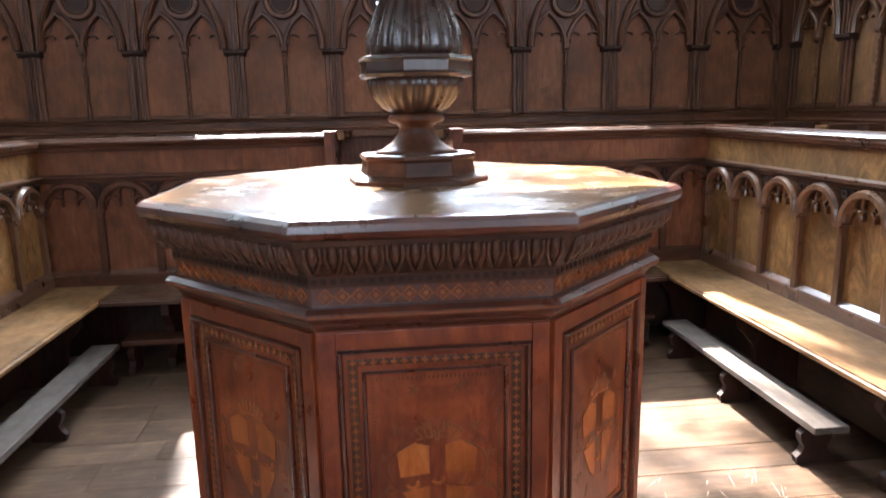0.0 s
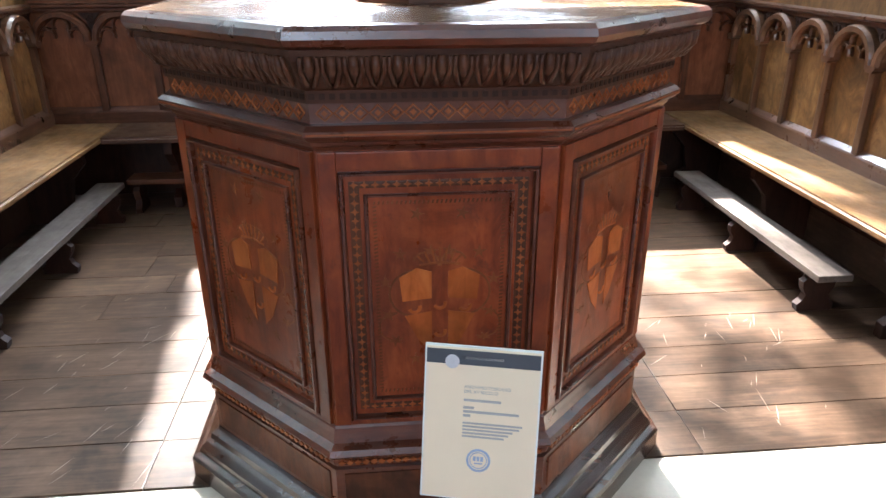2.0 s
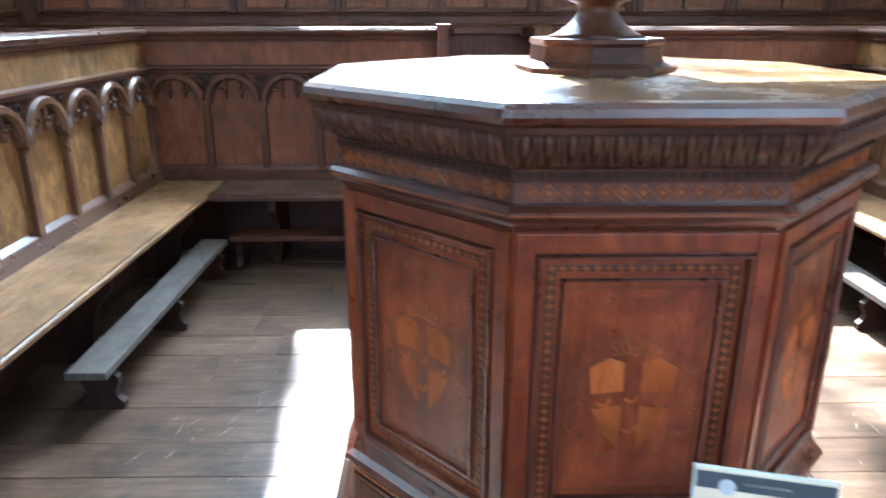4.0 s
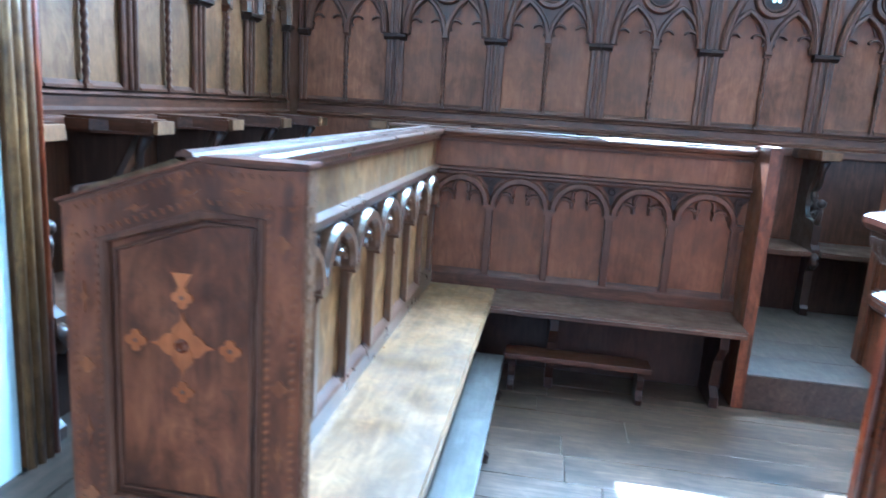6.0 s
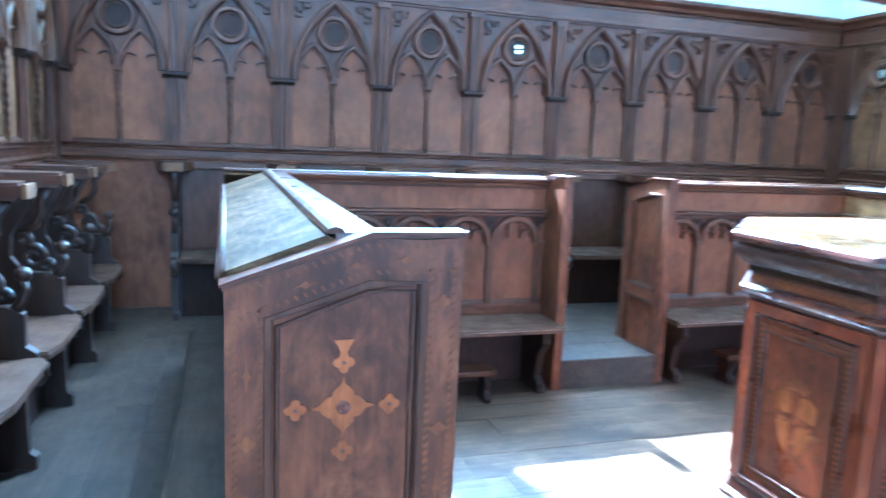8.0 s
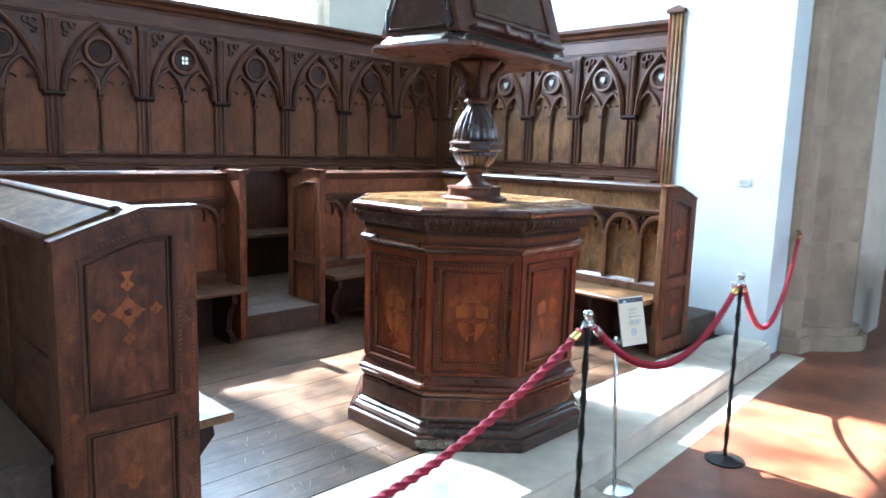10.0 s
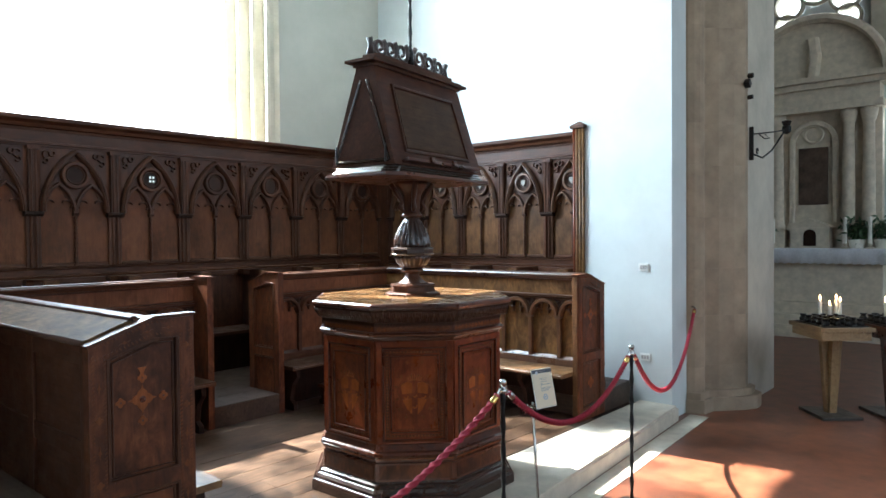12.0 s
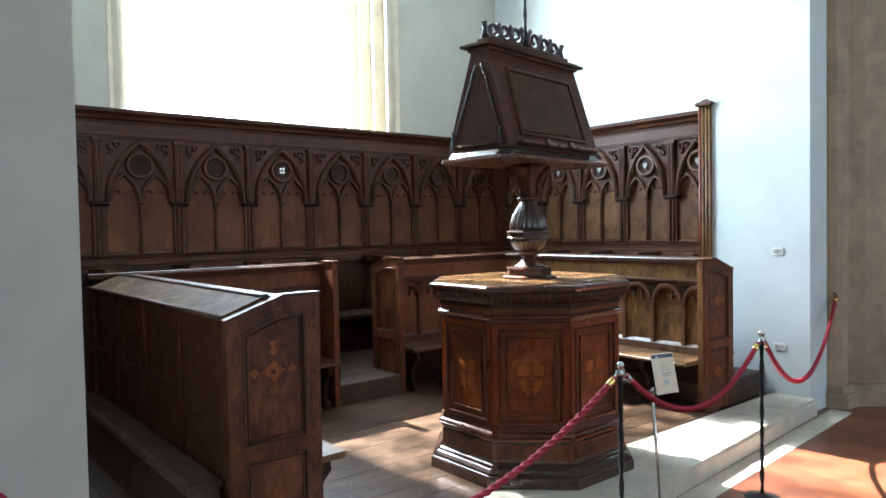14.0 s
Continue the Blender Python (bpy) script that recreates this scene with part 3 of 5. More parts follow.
# ---- choir stalls under the panelling ----
def divider(parent, d):
    """A carved partition between two seats; the seat row's wall lies at y = 0, the front at y = -d."""
    bm = bmesh.new()
    prism(bm, [(0, UP), (-d + 0.02, UP), (-d + 0.02, UP + 0.05), (-d + 0.045, UP + 0.07), (-d + 0.05, 0.50), (-d + 0.0, 0.56), (-d + 0.0, 0.66), (-d + 0.04, 0.69), (-d + 0.04, 0.82),
               (-d + 0.10, 0.85), (-d + 0.21, 0.855), (-d + 0.26, 0.93), (-d + 0.255, 1.03), (-d + 0.21, 1.11), (-d + 0.17, 1.18), (-d + 0.13, 1.262), (0, 1.262)], "x", -0.026, 0.026)
    t = part("partition", bm, M["stall_z"], parent)
    bm = bmesh.new()
    tube(bm, [(0, -d + 0.02, 0.63), (0, -d - 0.008, 0.60), (0, -d - 0.008, 0.57), (0, -d + 0.01, 0.53)], [0.020, 0.030, 0.030, 0.016], 10)
    part("seat_knob", bm, M["stall_z"], t, "", True)
    # round knob on a curved neck at the arm's front end
    bm = bmesh.new()
    tube(bm, [(0, -d + 0.075, 0.83), (0, -d + 0.045, 0.87), (0, -d + 0.030, 0.91), (0, -d + 0.038, 0.945)], [0.026, 0.020, 0.015, 0.014], 10)
    part("arm_neck", bm, M["stall_z"], t, "", True)
    bm = bmesh.new()
    tube(bm, [(0, -d + 0.040, 0.945 + 0.060 * k / 6) for k in range(7)], [0.012, 0.025, 0.031, 0.033, 0.031, 0.024, 0.006], 12)
    part("ball", bm, M["stall_z"], t, "", True)
    bm = bmesh.new()
    for cx, cz, r, ph, sg in ((-d + 0.165, 0.925, 0.058, 1.2, 1), (-d + 0.115, 0.885, 0.030, 3.4, -1), (-d + 0.205, 1.010, 0.034, 4.2, -1)):
        n = 22
        tube(bm, [(0, cx + r * (1 - k / 27) * math.cos(ph + sg * k * 0.40), cz + r * (1 - k / 27) * math.sin(ph + sg * k * 0.40)) for k in range(n)], [0.019 - 0.0004 * k for k in range(n)], 8)
    part("scroll", bm, M["stall_z"], t, "polished carved scroll", True)
    bm = bmesh.new()
    tube(bm, [(0, -d + 0.215, 1.05), (0, -d + 0.155, 1.08), (0, -d + 0.125, 1.13), (0, -d + 0.125, 1.19), (0, -d + 0.09, 1.262)], [0.014, 0.022, 0.017, 0.020, 0.032], 10)
    part("bracket", bm, M["stall_z"], t, "", True)
    # ledge above, wide over the partition
    bm = bmesh.new()
    prism(bm, [(-0.13, -0.06), (-0.13, -0.2), (-0.085, -0.26), (-0.07, -d + 0.10), (-0.072, -d + 0.02), (0.072, -d + 0.02), (0.07, -d + 0.10), (0.085, -0.26), (0.13, -0.2), (0.13, -0.06)], "z", 1.262, 1.33)
    bmesh.ops.bevel(bm, geom=[e for e in bm.edges if abs(e.verts[0].co.z - e.verts[1].co.z) < 0.001], offset=0.012, segments=2, affect="EDGES")
    part("ledge", bm, M["dark_y"], t, "moulded ledge end")
    part("ledge_tip", B(-0.066, 0.066, -d - 0.002, -d + 0.018, 1.268, 1.324, 0.004), M["tan_z"], t, "pale worn ledge tip")
    return t


def stall(parent, w, d):
    h = w / 2 - 0.03
    bm = bmesh.new()
    prism(bm, [(-h, -0.03), (-h, -d + 0.02), (-h * 0.6, -d + 0.0), (h * 0.6, -d + 0.0), (h, -d + 0.02), (h, -0.03)], "z", 0.615, 0.65)
    bmesh.ops.bevel(bm, geom=[e for e in bm.edges if abs(e.verts[0].co.z - e.verts[1].co.z) < 0.001], offset=0.008, segments=2, affect="EDGES")
    t = part("seat", bm, M["brown_x"], parent)
    # near-black front deepens the shade under the stall seat
    part("front", B(-h, h, -d + 0.20, -d + 0.225, UP, 0.612), M["near_black"], t)
    part("back_ledge", B(-h, h, -0.09, -0.002, 1.272, 1.325, 0.008), M["dark_x"], t)
    part("back", B(-h, h, -0.024, -0.002, 0.655, 1.271), M["dark_z"], t)
    return t


for sx, rz in ((-1, 90), (1, -90)):
    row = thing("choir_stalls", "dark carved choir stalls with scrolled arms and worn seats", "choir stalls", "choir stalls")
    d0, s0 = divider(row, 0.47), stall(row, 0.69, 0.52)
    ys = [0.58 + 0.69 * i for i in range(5)]
    d0.matrix_basis = pose(sx * PX, ys[0], 0, 0, 0, rz)
    s0.matrix_basis = pose(sx * PX, ys[0] + 0.345, 0, 0, 0, rz)
    for y in ys[1:]:
        copy_thing(d0, pose(sx * PX, y, 0, 0, 0, rz))
    for y in ys[1:4]:
        copy_thing(s0, pose(sx * PX, y + 0.345, 0, 0, 0, rz))
row = thing("choir_stalls", "row of dark carved choir stalls in shade under the window", "choir stalls", "choir stalls")
d1, s1 = divider(row, 0.47), stall(row, BW, 0.52)
d1.matrix_basis = pose(0.02 - 3.5 * BW, PY, 0)
s1.matrix_basis = pose(0.02 - 3 * BW, PY, 0)
for i in range(-3, 4):
    copy_thing(d1, pose(0.02 + (i + 0.5) * BW, PY, 0))
    if i > -3:
        copy_thing(s1, pose(0.02 + i * BW, PY, 0))


# ---- pews ----
def end_panel(parent, m, plain_face=False):
    """An end board: x runs from the seat side (0) to the desk side (-0.50), y 0 to 0.055 is its thickness, the outer face looks to -y."""
    W, ZT, ZP = (0.50, 1.356, 1.262) if plain_face else (0.50, 1.336, 1.232)
    outline = [(0, 0), (0, ZT), (-0.20, ZT), (-W, ZP), (-W, 0)]
    a = part("end_panel", prism(bmesh.new(), outline, "y", 0.012, 0.055), M["end_z"], parent, "panelled walnut end board" if plain_face else "walnut end board with orange flower inlay")
    a.matrix_basis = m

    # frame stiles and rails stand proud of the recessed field
    f = 0.085
    bm = bmesh.new()
    prism(bm, [(0, 0), (0, ZT), (-f, ZT - 0.004), (-f, 0)], "y", -0.004, 0.0125)
    prism(bm, [(-W, 0), (-W, ZP), (-W + f, ZP + f * 0.33), (-W + f, 0)], "y", -0.004, 0.0125)
    prism(bm, [(-f, ZT - 0.004), (-0.20, ZT), (-W + f, ZP + f * 0.33), (-W + f, ZP - 0.062), (-0.205, ZT - f - 0.012), (-f, ZT - f - 0.012)], "y", -0.004, 0.0125)
    for z0, z1 in ((0.535, 0.615), (0.0, 0.12)):
        box(bm, -W + f, -f, -0.004, 0.0125, z0, z1)
    part("frame", bm, M["end_z"], a)
    # mouldings round the two fields
    up = [(-f, 0.615), (-f, ZT - f - 0.012), (-0.205, ZT - f - 0.012), (-W + f, ZP - 0.062), (-W + f, 0.615), (-f, 0.615)]
    lo = [(-f, 0.12), (-f, 0.535), (-W + f, 0.535), (-W + f, 0.12), (-f, 0.12)]
    for path in (up, lo):
        part("field_moulding", strip(bmesh.new(), path, 0.024, 0.0125, -0.007), M["dark_z"], a)
        inner = [(x + (0.020 if x < -0.3 else -0.020 if x > -0.15 else 0), z + (0.020 if z < 0.62 and z not in (0.535,) else -0.020)) for x, z in path]
        part("inner_moulding", strip(bmesh.new(), inner, 0.012, 0.0125, 0.004), M["dark_z"], a)
    # capping along the top and the roped edge of the seat side
    for o, z0, z1, mm in ((0.004, 0.0, 0.007, "dark_x"), (0.010, 0.007, 0.014, "end_z")):
        cap = [(o, ZT + z0), (o, ZT + z1), (-0.20, ZT + z1), (-W - o, ZP + z1 - 0.002), (-W - o, ZP + z0 - 0.002), (-0.20, ZT + z0)]
        part("capping", prism(bmesh.new(), cap, "y", -o, 0.055 + o * 0.7), M[mm], a)
    bm = bmesh.new()
    for i in range(0 if plain_face else 44):
        z = 0.02 + i * 0.0298
        for y0, y1, sg in ((0.004, 0.026, 1), (0.028, 0.050, -1)):
            prism(bm, [(y0, z + (0.010 if sg < 0 else 0)), (y0 + 0.004, z + 0.020), ((y0 + y1) / 2, z + 0.026), (y1, z + (0.010 if sg > 0 else 0) + 0.012), (y1 - 0.003, z + 0.002)], "x", 0.0, 0.0042)
    if not plain_face:
        part("edge_strip", B(-0.001, 0.0022, 0.0135, 0.0545, 0.012, ZT - 0.002), M["tan_z"], a)
        tagged(part("leaf_edge", bm, M["tan_z"], a, "carved leaf band on the edge"), kind="stuff")
    # inlay: four-petal flower, crosses and roped borders
    bm = bmesh.new()

    def blob(cx, cz, r, pet, ph=0.0, n=24, y=0.0095):
        pts = [(cx + r * (0.62 + 0.38 * abs(math.cos(pet * 0.5 * (2 * math.pi * i / n - ph)))) * math.cos(2 * math.pi * i / n),
                cz + r * (0.62 + 0.38 * abs(math.cos(pet * 0.5 * (2 * math.pi * i / n - ph)))) * math.sin(2 * math.pi * i / n)) for i in range(n)]
        prism(bm, pts, "y", y, y + 0.005)

    if not plain_face:
        cx, cz = -0.255, 0.965
        for k in range(4):
            b2 = k * math.pi / 2
            u, v = (math.cos(b2), math.sin(b2)), (-math.sin(b2), math.cos(b2))
            petal = ((0.004, -0.012), (0.018, -0.024), (0.034, -0.023), (0.045, -0.013), (0.050, -0.006), (0.070, 0.0), (0.050, 0.006), (0.045, 0.013), (0.034, 0.023), (0.018, 0.024), (0.004, 0.012))
            prism(bm, [(cx + u[0] * p + v[0] * q, cz + u[1] * p + v[1] * q) for p, q in petal], "y", 0.0094 - 0.0003 * k, 0.0125)
            cq = (cx + 0.102 * u[0], cz + 0.100 * u[1])
            blob(cq[0], cq[1], 0.024, 4, 0.0, 24, 0.0086)
        prism(bm, [(cx - 0.022, cz + 0.150), (cx + 0.022, cz + 0.150), (cx + 0.014, cz + 0.138), (cx + 0.007, cz + 0.122), (cx - 0.007, cz + 0.122), (cx - 0.014, cz + 0.138)], "y", 0.0086, 0.0125)
        part("flower_inlay", bm, M["inlay_soft"], a, "orange flower inlay with crosses")
        bm = bmesh.new()
        blob(cx, 0.33, 0.055, 4, 0.0)
        part("lower_inlay", bm, M["inlay_soft"], a, "orange flower inlay")
        bm = bmesh.new()
        prism(bm, [(cx + 0.016 * math.cos(i * 0.6283), cz + 0.016 * math.sin(i * 0.6283)) for i in range(10)], "y", 0.0060, 0.0065)
        part("flower_eye", bm, M["red_x"], a, "dark red flower centre")
        for k in range(4):
            bm = bmesh.new()
            b2 = k * math.pi / 2
            ex, ez = cx + 0.102 * math.cos(b2), cz + 0.100 * math.sin(b2)
            prism(bm, [(ex + 0.005 * math.cos(i * 0.785), ez + 0.005 * math.sin(i * 0.785)) for i in range(8)], "y", 0.0072, 0.0080)
            part("flower_eye", bm, M["red_x"], a)
        bm = bmesh.new()
        for (sx, x) in ((0, -0.043), (1, -W + 0.043)):
            for i in range(8):
                z = 0.18 + i * 0.145
                if z > (1.30 if sx == 0 else 1.18):
                    continue
                if i % 2:
                    blob(x, z, 0.018, 4, 0.0, 24, -0.0065)
                else:
                    prism(bm, [(x, z - 0.034), (x + 0.003, z - 0.010), (x + 0.009, z), (x + 0.003, z + 0.010), (x, z + 0.034), (x - 0.003, z + 0.010), (x - 0.009, z), (x - 0.003, z - 0.010)], "y", -0.0065, -0.002)
        for x, z in ((-0.13, ZT - 0.047), (-0.34, ZP + 0.008), (-0.235, ZT - 0.058)):
            g = 0.010 if x < -0.2 else 0
            prism(bm, [(x - 0.030, z - g), (x - 0.008, z + 0.003), (x, z + 0.009), (x + 0.008, z + 0.003), (x + 0.030, z + g), (x + 0.008, z - 0.003), (x, z - 0.009), (x - 0.008, z - 0.003)], "y", -0.0065, -0.002)
        tagged(part("border_inlay", bm, M["faded"], a, "faded orange lozenge inlay"), kind="stuff")
        for x in (-0.018, -0.070, -W + 0.018, -W + 0.070):
            bm = bmesh.new()
            top = ZT - 0.03 if x > -0.2 else ZP - 0.02
            for i in range(int((top - 0.12) / 0.019)):
                z = 0.12 + i * 0.019
                prism(bm, [(x - 0.005, z), (x + 0.005, z + 0.006), (x + 0.005, z + 0.013), (x - 0.005, z + 0.007)], "y", -0.0062, -0.002)
            tagged(part("rope_inlay", bm, M["faded"], a), kind="stuff")
        # the same roped bands along the top of the frame
        for off in (0.016, 0.072):
            bm = bmesh.new()
            for (xa, za), (xb, zb) in (((-0.02, ZT - off), (-0.20, ZT - off)), ((-0.205, ZT - off), (-W + 0.02, ZP - off + 0.008))):
                k = int(math.hypot(xb - xa, zb - za) / 0.019)
                for i in range(k):
                    x, z = xa + (xb - xa) * i / k, za + (zb - za) * i / k
                    prism(bm, [(x, z - 0.005), (x - 0.006, z + 0.005), (x - 0.013, z + 0.005), (x - 0.007, z - 0.005)], "y", -0.0062, -0.002)
            tagged(part("rope_inlay", bm, M["faded"], a), kind="stuff")
    return a


def pew(name, n, x_near, x_far, label, ends, m, ARCH, arch0, desk_a=None, desk_b=None, seat_a=None, seat_b=None, back="gold_z", plain_end=False):
    """A pew along +x in its own frame: the seat side looks to -y, its back board stands at y = 0 to 0.05, the desk slopes away behind.
    arch0: x of the first capital."""
    t = thing(name, label, "pew", "inlaid pews", m=m)
    a, b = x_near, x_far
    # back pews take darker ribs and mouldings in place of their shade
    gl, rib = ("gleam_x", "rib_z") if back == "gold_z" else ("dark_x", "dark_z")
    da, db = (a if desk_a is None else desk_a), (b if desk_b is None else desk_b)
    # seat
    bm = bmesh.new()
    box(bm, a if seat_a is None else seat_a, b - 0.01 if seat_b is None else seat_b, -0.41, -0.012, 0.418, 0.455)
    bmesh.ops.bevel(bm, geom=[e for e in bm.edges if all(v.co.y < -0.40 for v in e.verts)], offset=0.012, segments=3, affect="EDGES")
    # back pews get the shaded copy of the plank
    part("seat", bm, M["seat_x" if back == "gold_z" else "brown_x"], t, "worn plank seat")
    for x in (np.linspace(a + 0.10, b - 0.50, 3) if back == "gold_z" else (a + 0.75, b - 0.10) if a < 0 else (a + 0.10, b - 0.75)):
        bm = bmesh.new()
        prism(bm, [(-0.30, 0.0), (-0.30, 0.06), (-0.24, 0.10), (-0.27, 0.25), (-0.35, 0.34), (-0.34, 0.417), (-0.012, 0.417), (-0.012, 0.0)], "x", x - 0.022, x + 0.022)
        # support and lower board near-black, the shade under the seat in their colour
        part("seat_support", bm, M["near_black"], t)
    part("lower_board", B(a, b, -0.004, 0.02, 0.0, 0.416), M["near_black"], t)
    # back board and its carved front
    part("back_board", B(a, b, 0.0, 0.03, 0.42, 1.12), M[back], t, "burr panel board")
    part("base_rail", prism(bmesh.new(), [(0, 0.455), (-0.03, 0.455), (-0.03, 0.520), (-0.024, 0.530), (0, 0.552)], "x", a, b), M[gl], t)
    part("frieze", B(a, b, -0.010, 0.03, 1.140, 1.275), M[back], t, "burr frieze board")
    part("string_moulding", prism(bmesh.new(), [(0.0, 1.090), (-0.018, 1.090), (-0.026, 1.100), (-0.026, 1.112), (-0.046, 1.122), (-0.046, 1.134), (-0.010, 1.142), (0, 1.142)], "x", a, b), M[gl], t)
    part("cornice", prism(bmesh.new(), [(0.03, 1.275), (-0.016, 1.275), (-0.022, 1.287), (-0.030, 1.290), (-0.034, 1.305), (-0.050, 1.314), (-0.056, 1.330), (-0.050, 1.340), (0.05, 1.340), (0.05, 1.275)], "x", a, b), M[gl], t)
    bm = bmesh.new()
    nd = int((b - a) / 0.021)
    for i in range(nd):
        x = a + 0.021 * i
        box(bm, x, x + 0.012, -0.028, -0.012, 1.277, 1.288)
    tagged(part("dentil_band", bm, M["dark_x"], t), kind="stuff")
    # arcade
    for i in range(n + 1):
        x = arch0 + ARCH * i
        if a + 0.02 < x < b - 0.02:
            bm = bmesh.new()
            box(bm, x - 0.021, x + 0.021, -0.030, 0.0, 0.53, 0.915, 0.006)
            part("colonnette", bm, M[rib], t)
            bm = bmesh.new()
            prism(bm, [(x - 0.022, 0.905), (x + 0.022, 0.905), (x + 0.027, 0.915), (x + 0.036, 0.922), (x + 0.036, 0.940), (x - 0.036, 0.940), (x - 0.036, 0.922), (x - 0.027, 0.915)], "y", -0.052, 0.0)
            part("capital", bm, M[gl], t)
        if x + ARCH / 2 < b - 0.06 and x + ARCH / 2 > a + 0.02:
            c = x + ARCH / 2
            bm = bmesh.new()
            strip(bm, [q for q in arc(c, 0.935, ARCH / 2 - 0.020, 180, 0, 18) if a + 0.01 < q[0] < b - 0.01], 0.042, 0.0, -0.056)
            part("arch", bm, M[rib], t, "round arch moulding")
            bm = bmesh.new()
            strip(bm, arc(c, 1.022, 0.044, 215, -35, 12), 0.018, 0.0, -0.028)
            for s in (-1, 1):
                strip(bm, arc(c + s * 0.082, 0.964, 0.040, 90 - s * 100, 90 + s * 110, 10), 0.018, 0.0, -0.028)
                tube(bm, [(c + s * 0.044, -0.026, 0.998), (c + s * 0.036, -0.030, 0.992)], 0.013, 8)
            part("trefoil", bm, M[rib], t, "pierced trefoil cusping")
        if a < x < b - 0.04:
            bm = bmesh.new()
            prism(bm, [(x - 0.062, 1.090), (x + 0.062, 1.090), (x + 0.02, 1.045), (x, 0.975), (x - 0.02, 1.045)], "y", -0.016, 0.0)
            strip(bm, arc(x, 1.060, 0.018, 0, 360, 10), 0.010, -0.014, -0.026)
            part("spandrel", bm, M["near_black"], t)
    # desk behind
    part("desk_top", prism(bmesh.new(), [(0.05, 1.325), (0.07, 1.335), (0.285, 1.257), (0.285, 1.235), (0.05, 1.312)], "x", da, db), M["worn_desk"], t, "worn sloping desk board")
    part("desk_roll", prism(bmesh.new(), [(0.03, 1.338), (0.034, 1.348), (0.05, 1.353), (0.066, 1.348), (0.072, 1.338)], "x", da, db), M["dark_x"], t)
    part("desk_lip", tube(bmesh.new(), [(da, 0.285, 1.250), (db, 0.285, 1.250)], 0.014, 8), M["dark_x"], t, "", True)
    part("desk_back", B(da, db, 0.235, 0.262, 0.10, 1.245), M["dark_x"], t)
    k = max(2, round((db - da) / 0.62))
    for i in range(k + 1):
        x = da + (db - da) * i / k
        part("back_stile", B(max(da, x - 0.04), min(db, x + 0.04), 0.262, 0.279, 0.30, 1.235, 0.004), M["dark_z"], t)
    for z in (0.30, 0.72, 1.15):
        part("back_rail", B(da, db, 0.262, 0.275, z, z + 0.085, 0.004), M["dark_x"], t)
    for e in ends:
        end_panel(t, e, plain_end)
    return t



LX, RXP, PYB = -2.09, 2.11, 2.39            # back boards of the pews
mirror_end = Matrix(((0, -1, 0, 0), (-1, 0, 0, 0), (0, 0, 1, 0), (0, 0, 0, 1)))
pew("pew", 8, -0.232, PYB, "long walnut pew with pale arcaded back and flower-inlaid end", [pose(-0.287, -0.22, 0, 0, 0, -90)],
    pose(LX, 0, 0, 0, 0, 90), 0.327, 0.03 - 0.327)
pew("pew", 8, -PYB, 0.232, "long walnut pew with pale arcaded back, sunlit from the window", [Matrix.Translation((0.287, -0.22, 0)) @ mirror_end],
    pose(RXP, 0, 0, 0, 0, -90), 0.327, -0.03 - 0.327 * 7)
# both short pews: board_z is the burr board darkened for their shade
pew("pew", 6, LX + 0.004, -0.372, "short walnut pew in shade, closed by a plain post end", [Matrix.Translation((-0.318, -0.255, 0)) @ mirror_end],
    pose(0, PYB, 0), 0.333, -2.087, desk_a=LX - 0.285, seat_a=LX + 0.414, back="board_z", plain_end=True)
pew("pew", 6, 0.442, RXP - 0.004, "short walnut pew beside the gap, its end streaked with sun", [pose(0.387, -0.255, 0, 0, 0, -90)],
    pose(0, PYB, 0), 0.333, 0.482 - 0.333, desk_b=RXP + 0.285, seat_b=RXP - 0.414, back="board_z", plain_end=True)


# ---- kneelers ----
def kneeler(L, m, label, mat="grey_y"):
    """A low kneeling bench along +y of its own frame, 0.15 wide."""
    t = thing("kneeler", label, "kneeler", "kneelers", m=m)
    bm = B(-0.075, 0.075, 0, L, 0.175, 0.205, 0.006)
    part("top", bm, M[mat], t, "worn grey plank")
    for y in ((0.09, L * 0.5, L - 0.12) if L > 1 else (0.03, L - 0.06)):
        bm = bmesh.new()
        half = [(0.075, 0), (0.082, 0.03), (0.060, 0.05), (0.050, 0.075), (0.068, 0.105), (0.072, 0.135), (0.050, 0.155), (0.055, 0.175)]
        prism(bm, half + [(-x, z) for x, z in half[::-1]], "y", y, y + 0.035)
        # near-black feet, coloured for the shade below the kneeler plank
        part("foot", bm, M["near_black"], t, "scroll-cut foot")
    return t


kneeler(1.56, pose(-1.655, 0.40, 0), "low grey plank kneeler on scroll-cut feet before the pew")
kneeler(1.46, pose(1.69, 0.41, 0), "low grey plank kneeler on scroll-cut feet before the pew")
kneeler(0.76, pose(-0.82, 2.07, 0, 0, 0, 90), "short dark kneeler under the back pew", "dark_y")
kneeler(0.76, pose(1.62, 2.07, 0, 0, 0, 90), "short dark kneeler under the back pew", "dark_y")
# low bench boards on the upper floor behind the long pews
for x in (-2.47, 2.49):
    t = thing("kneeling_bench", "low dusty kneeling board fixed behind the pew", "kneeler", "kneeling boards")
    out = -1 if x < 0 else 1
    part("top", prism(bmesh.new(), [(x - out * 0.095, 0.425), (x - out * 0.095, 0.455), (x + out * 0.045, 0.455), (x + out * 0.075, 0.448), (x + out * 0.090, 0.430), (x + out * 0.080, 0.418)], "y", -0.20, 2.30), M["upper"], t, "rounded dusty board")
    part("front", prism(bmesh.new(), [(x - out * 0.085, UP), (x - out * 0.085, 0.424), (x + out * 0.072, 0.417), (x + out * 0.125, UP)], "y", -0.19, 2.29), M["upper"], t)

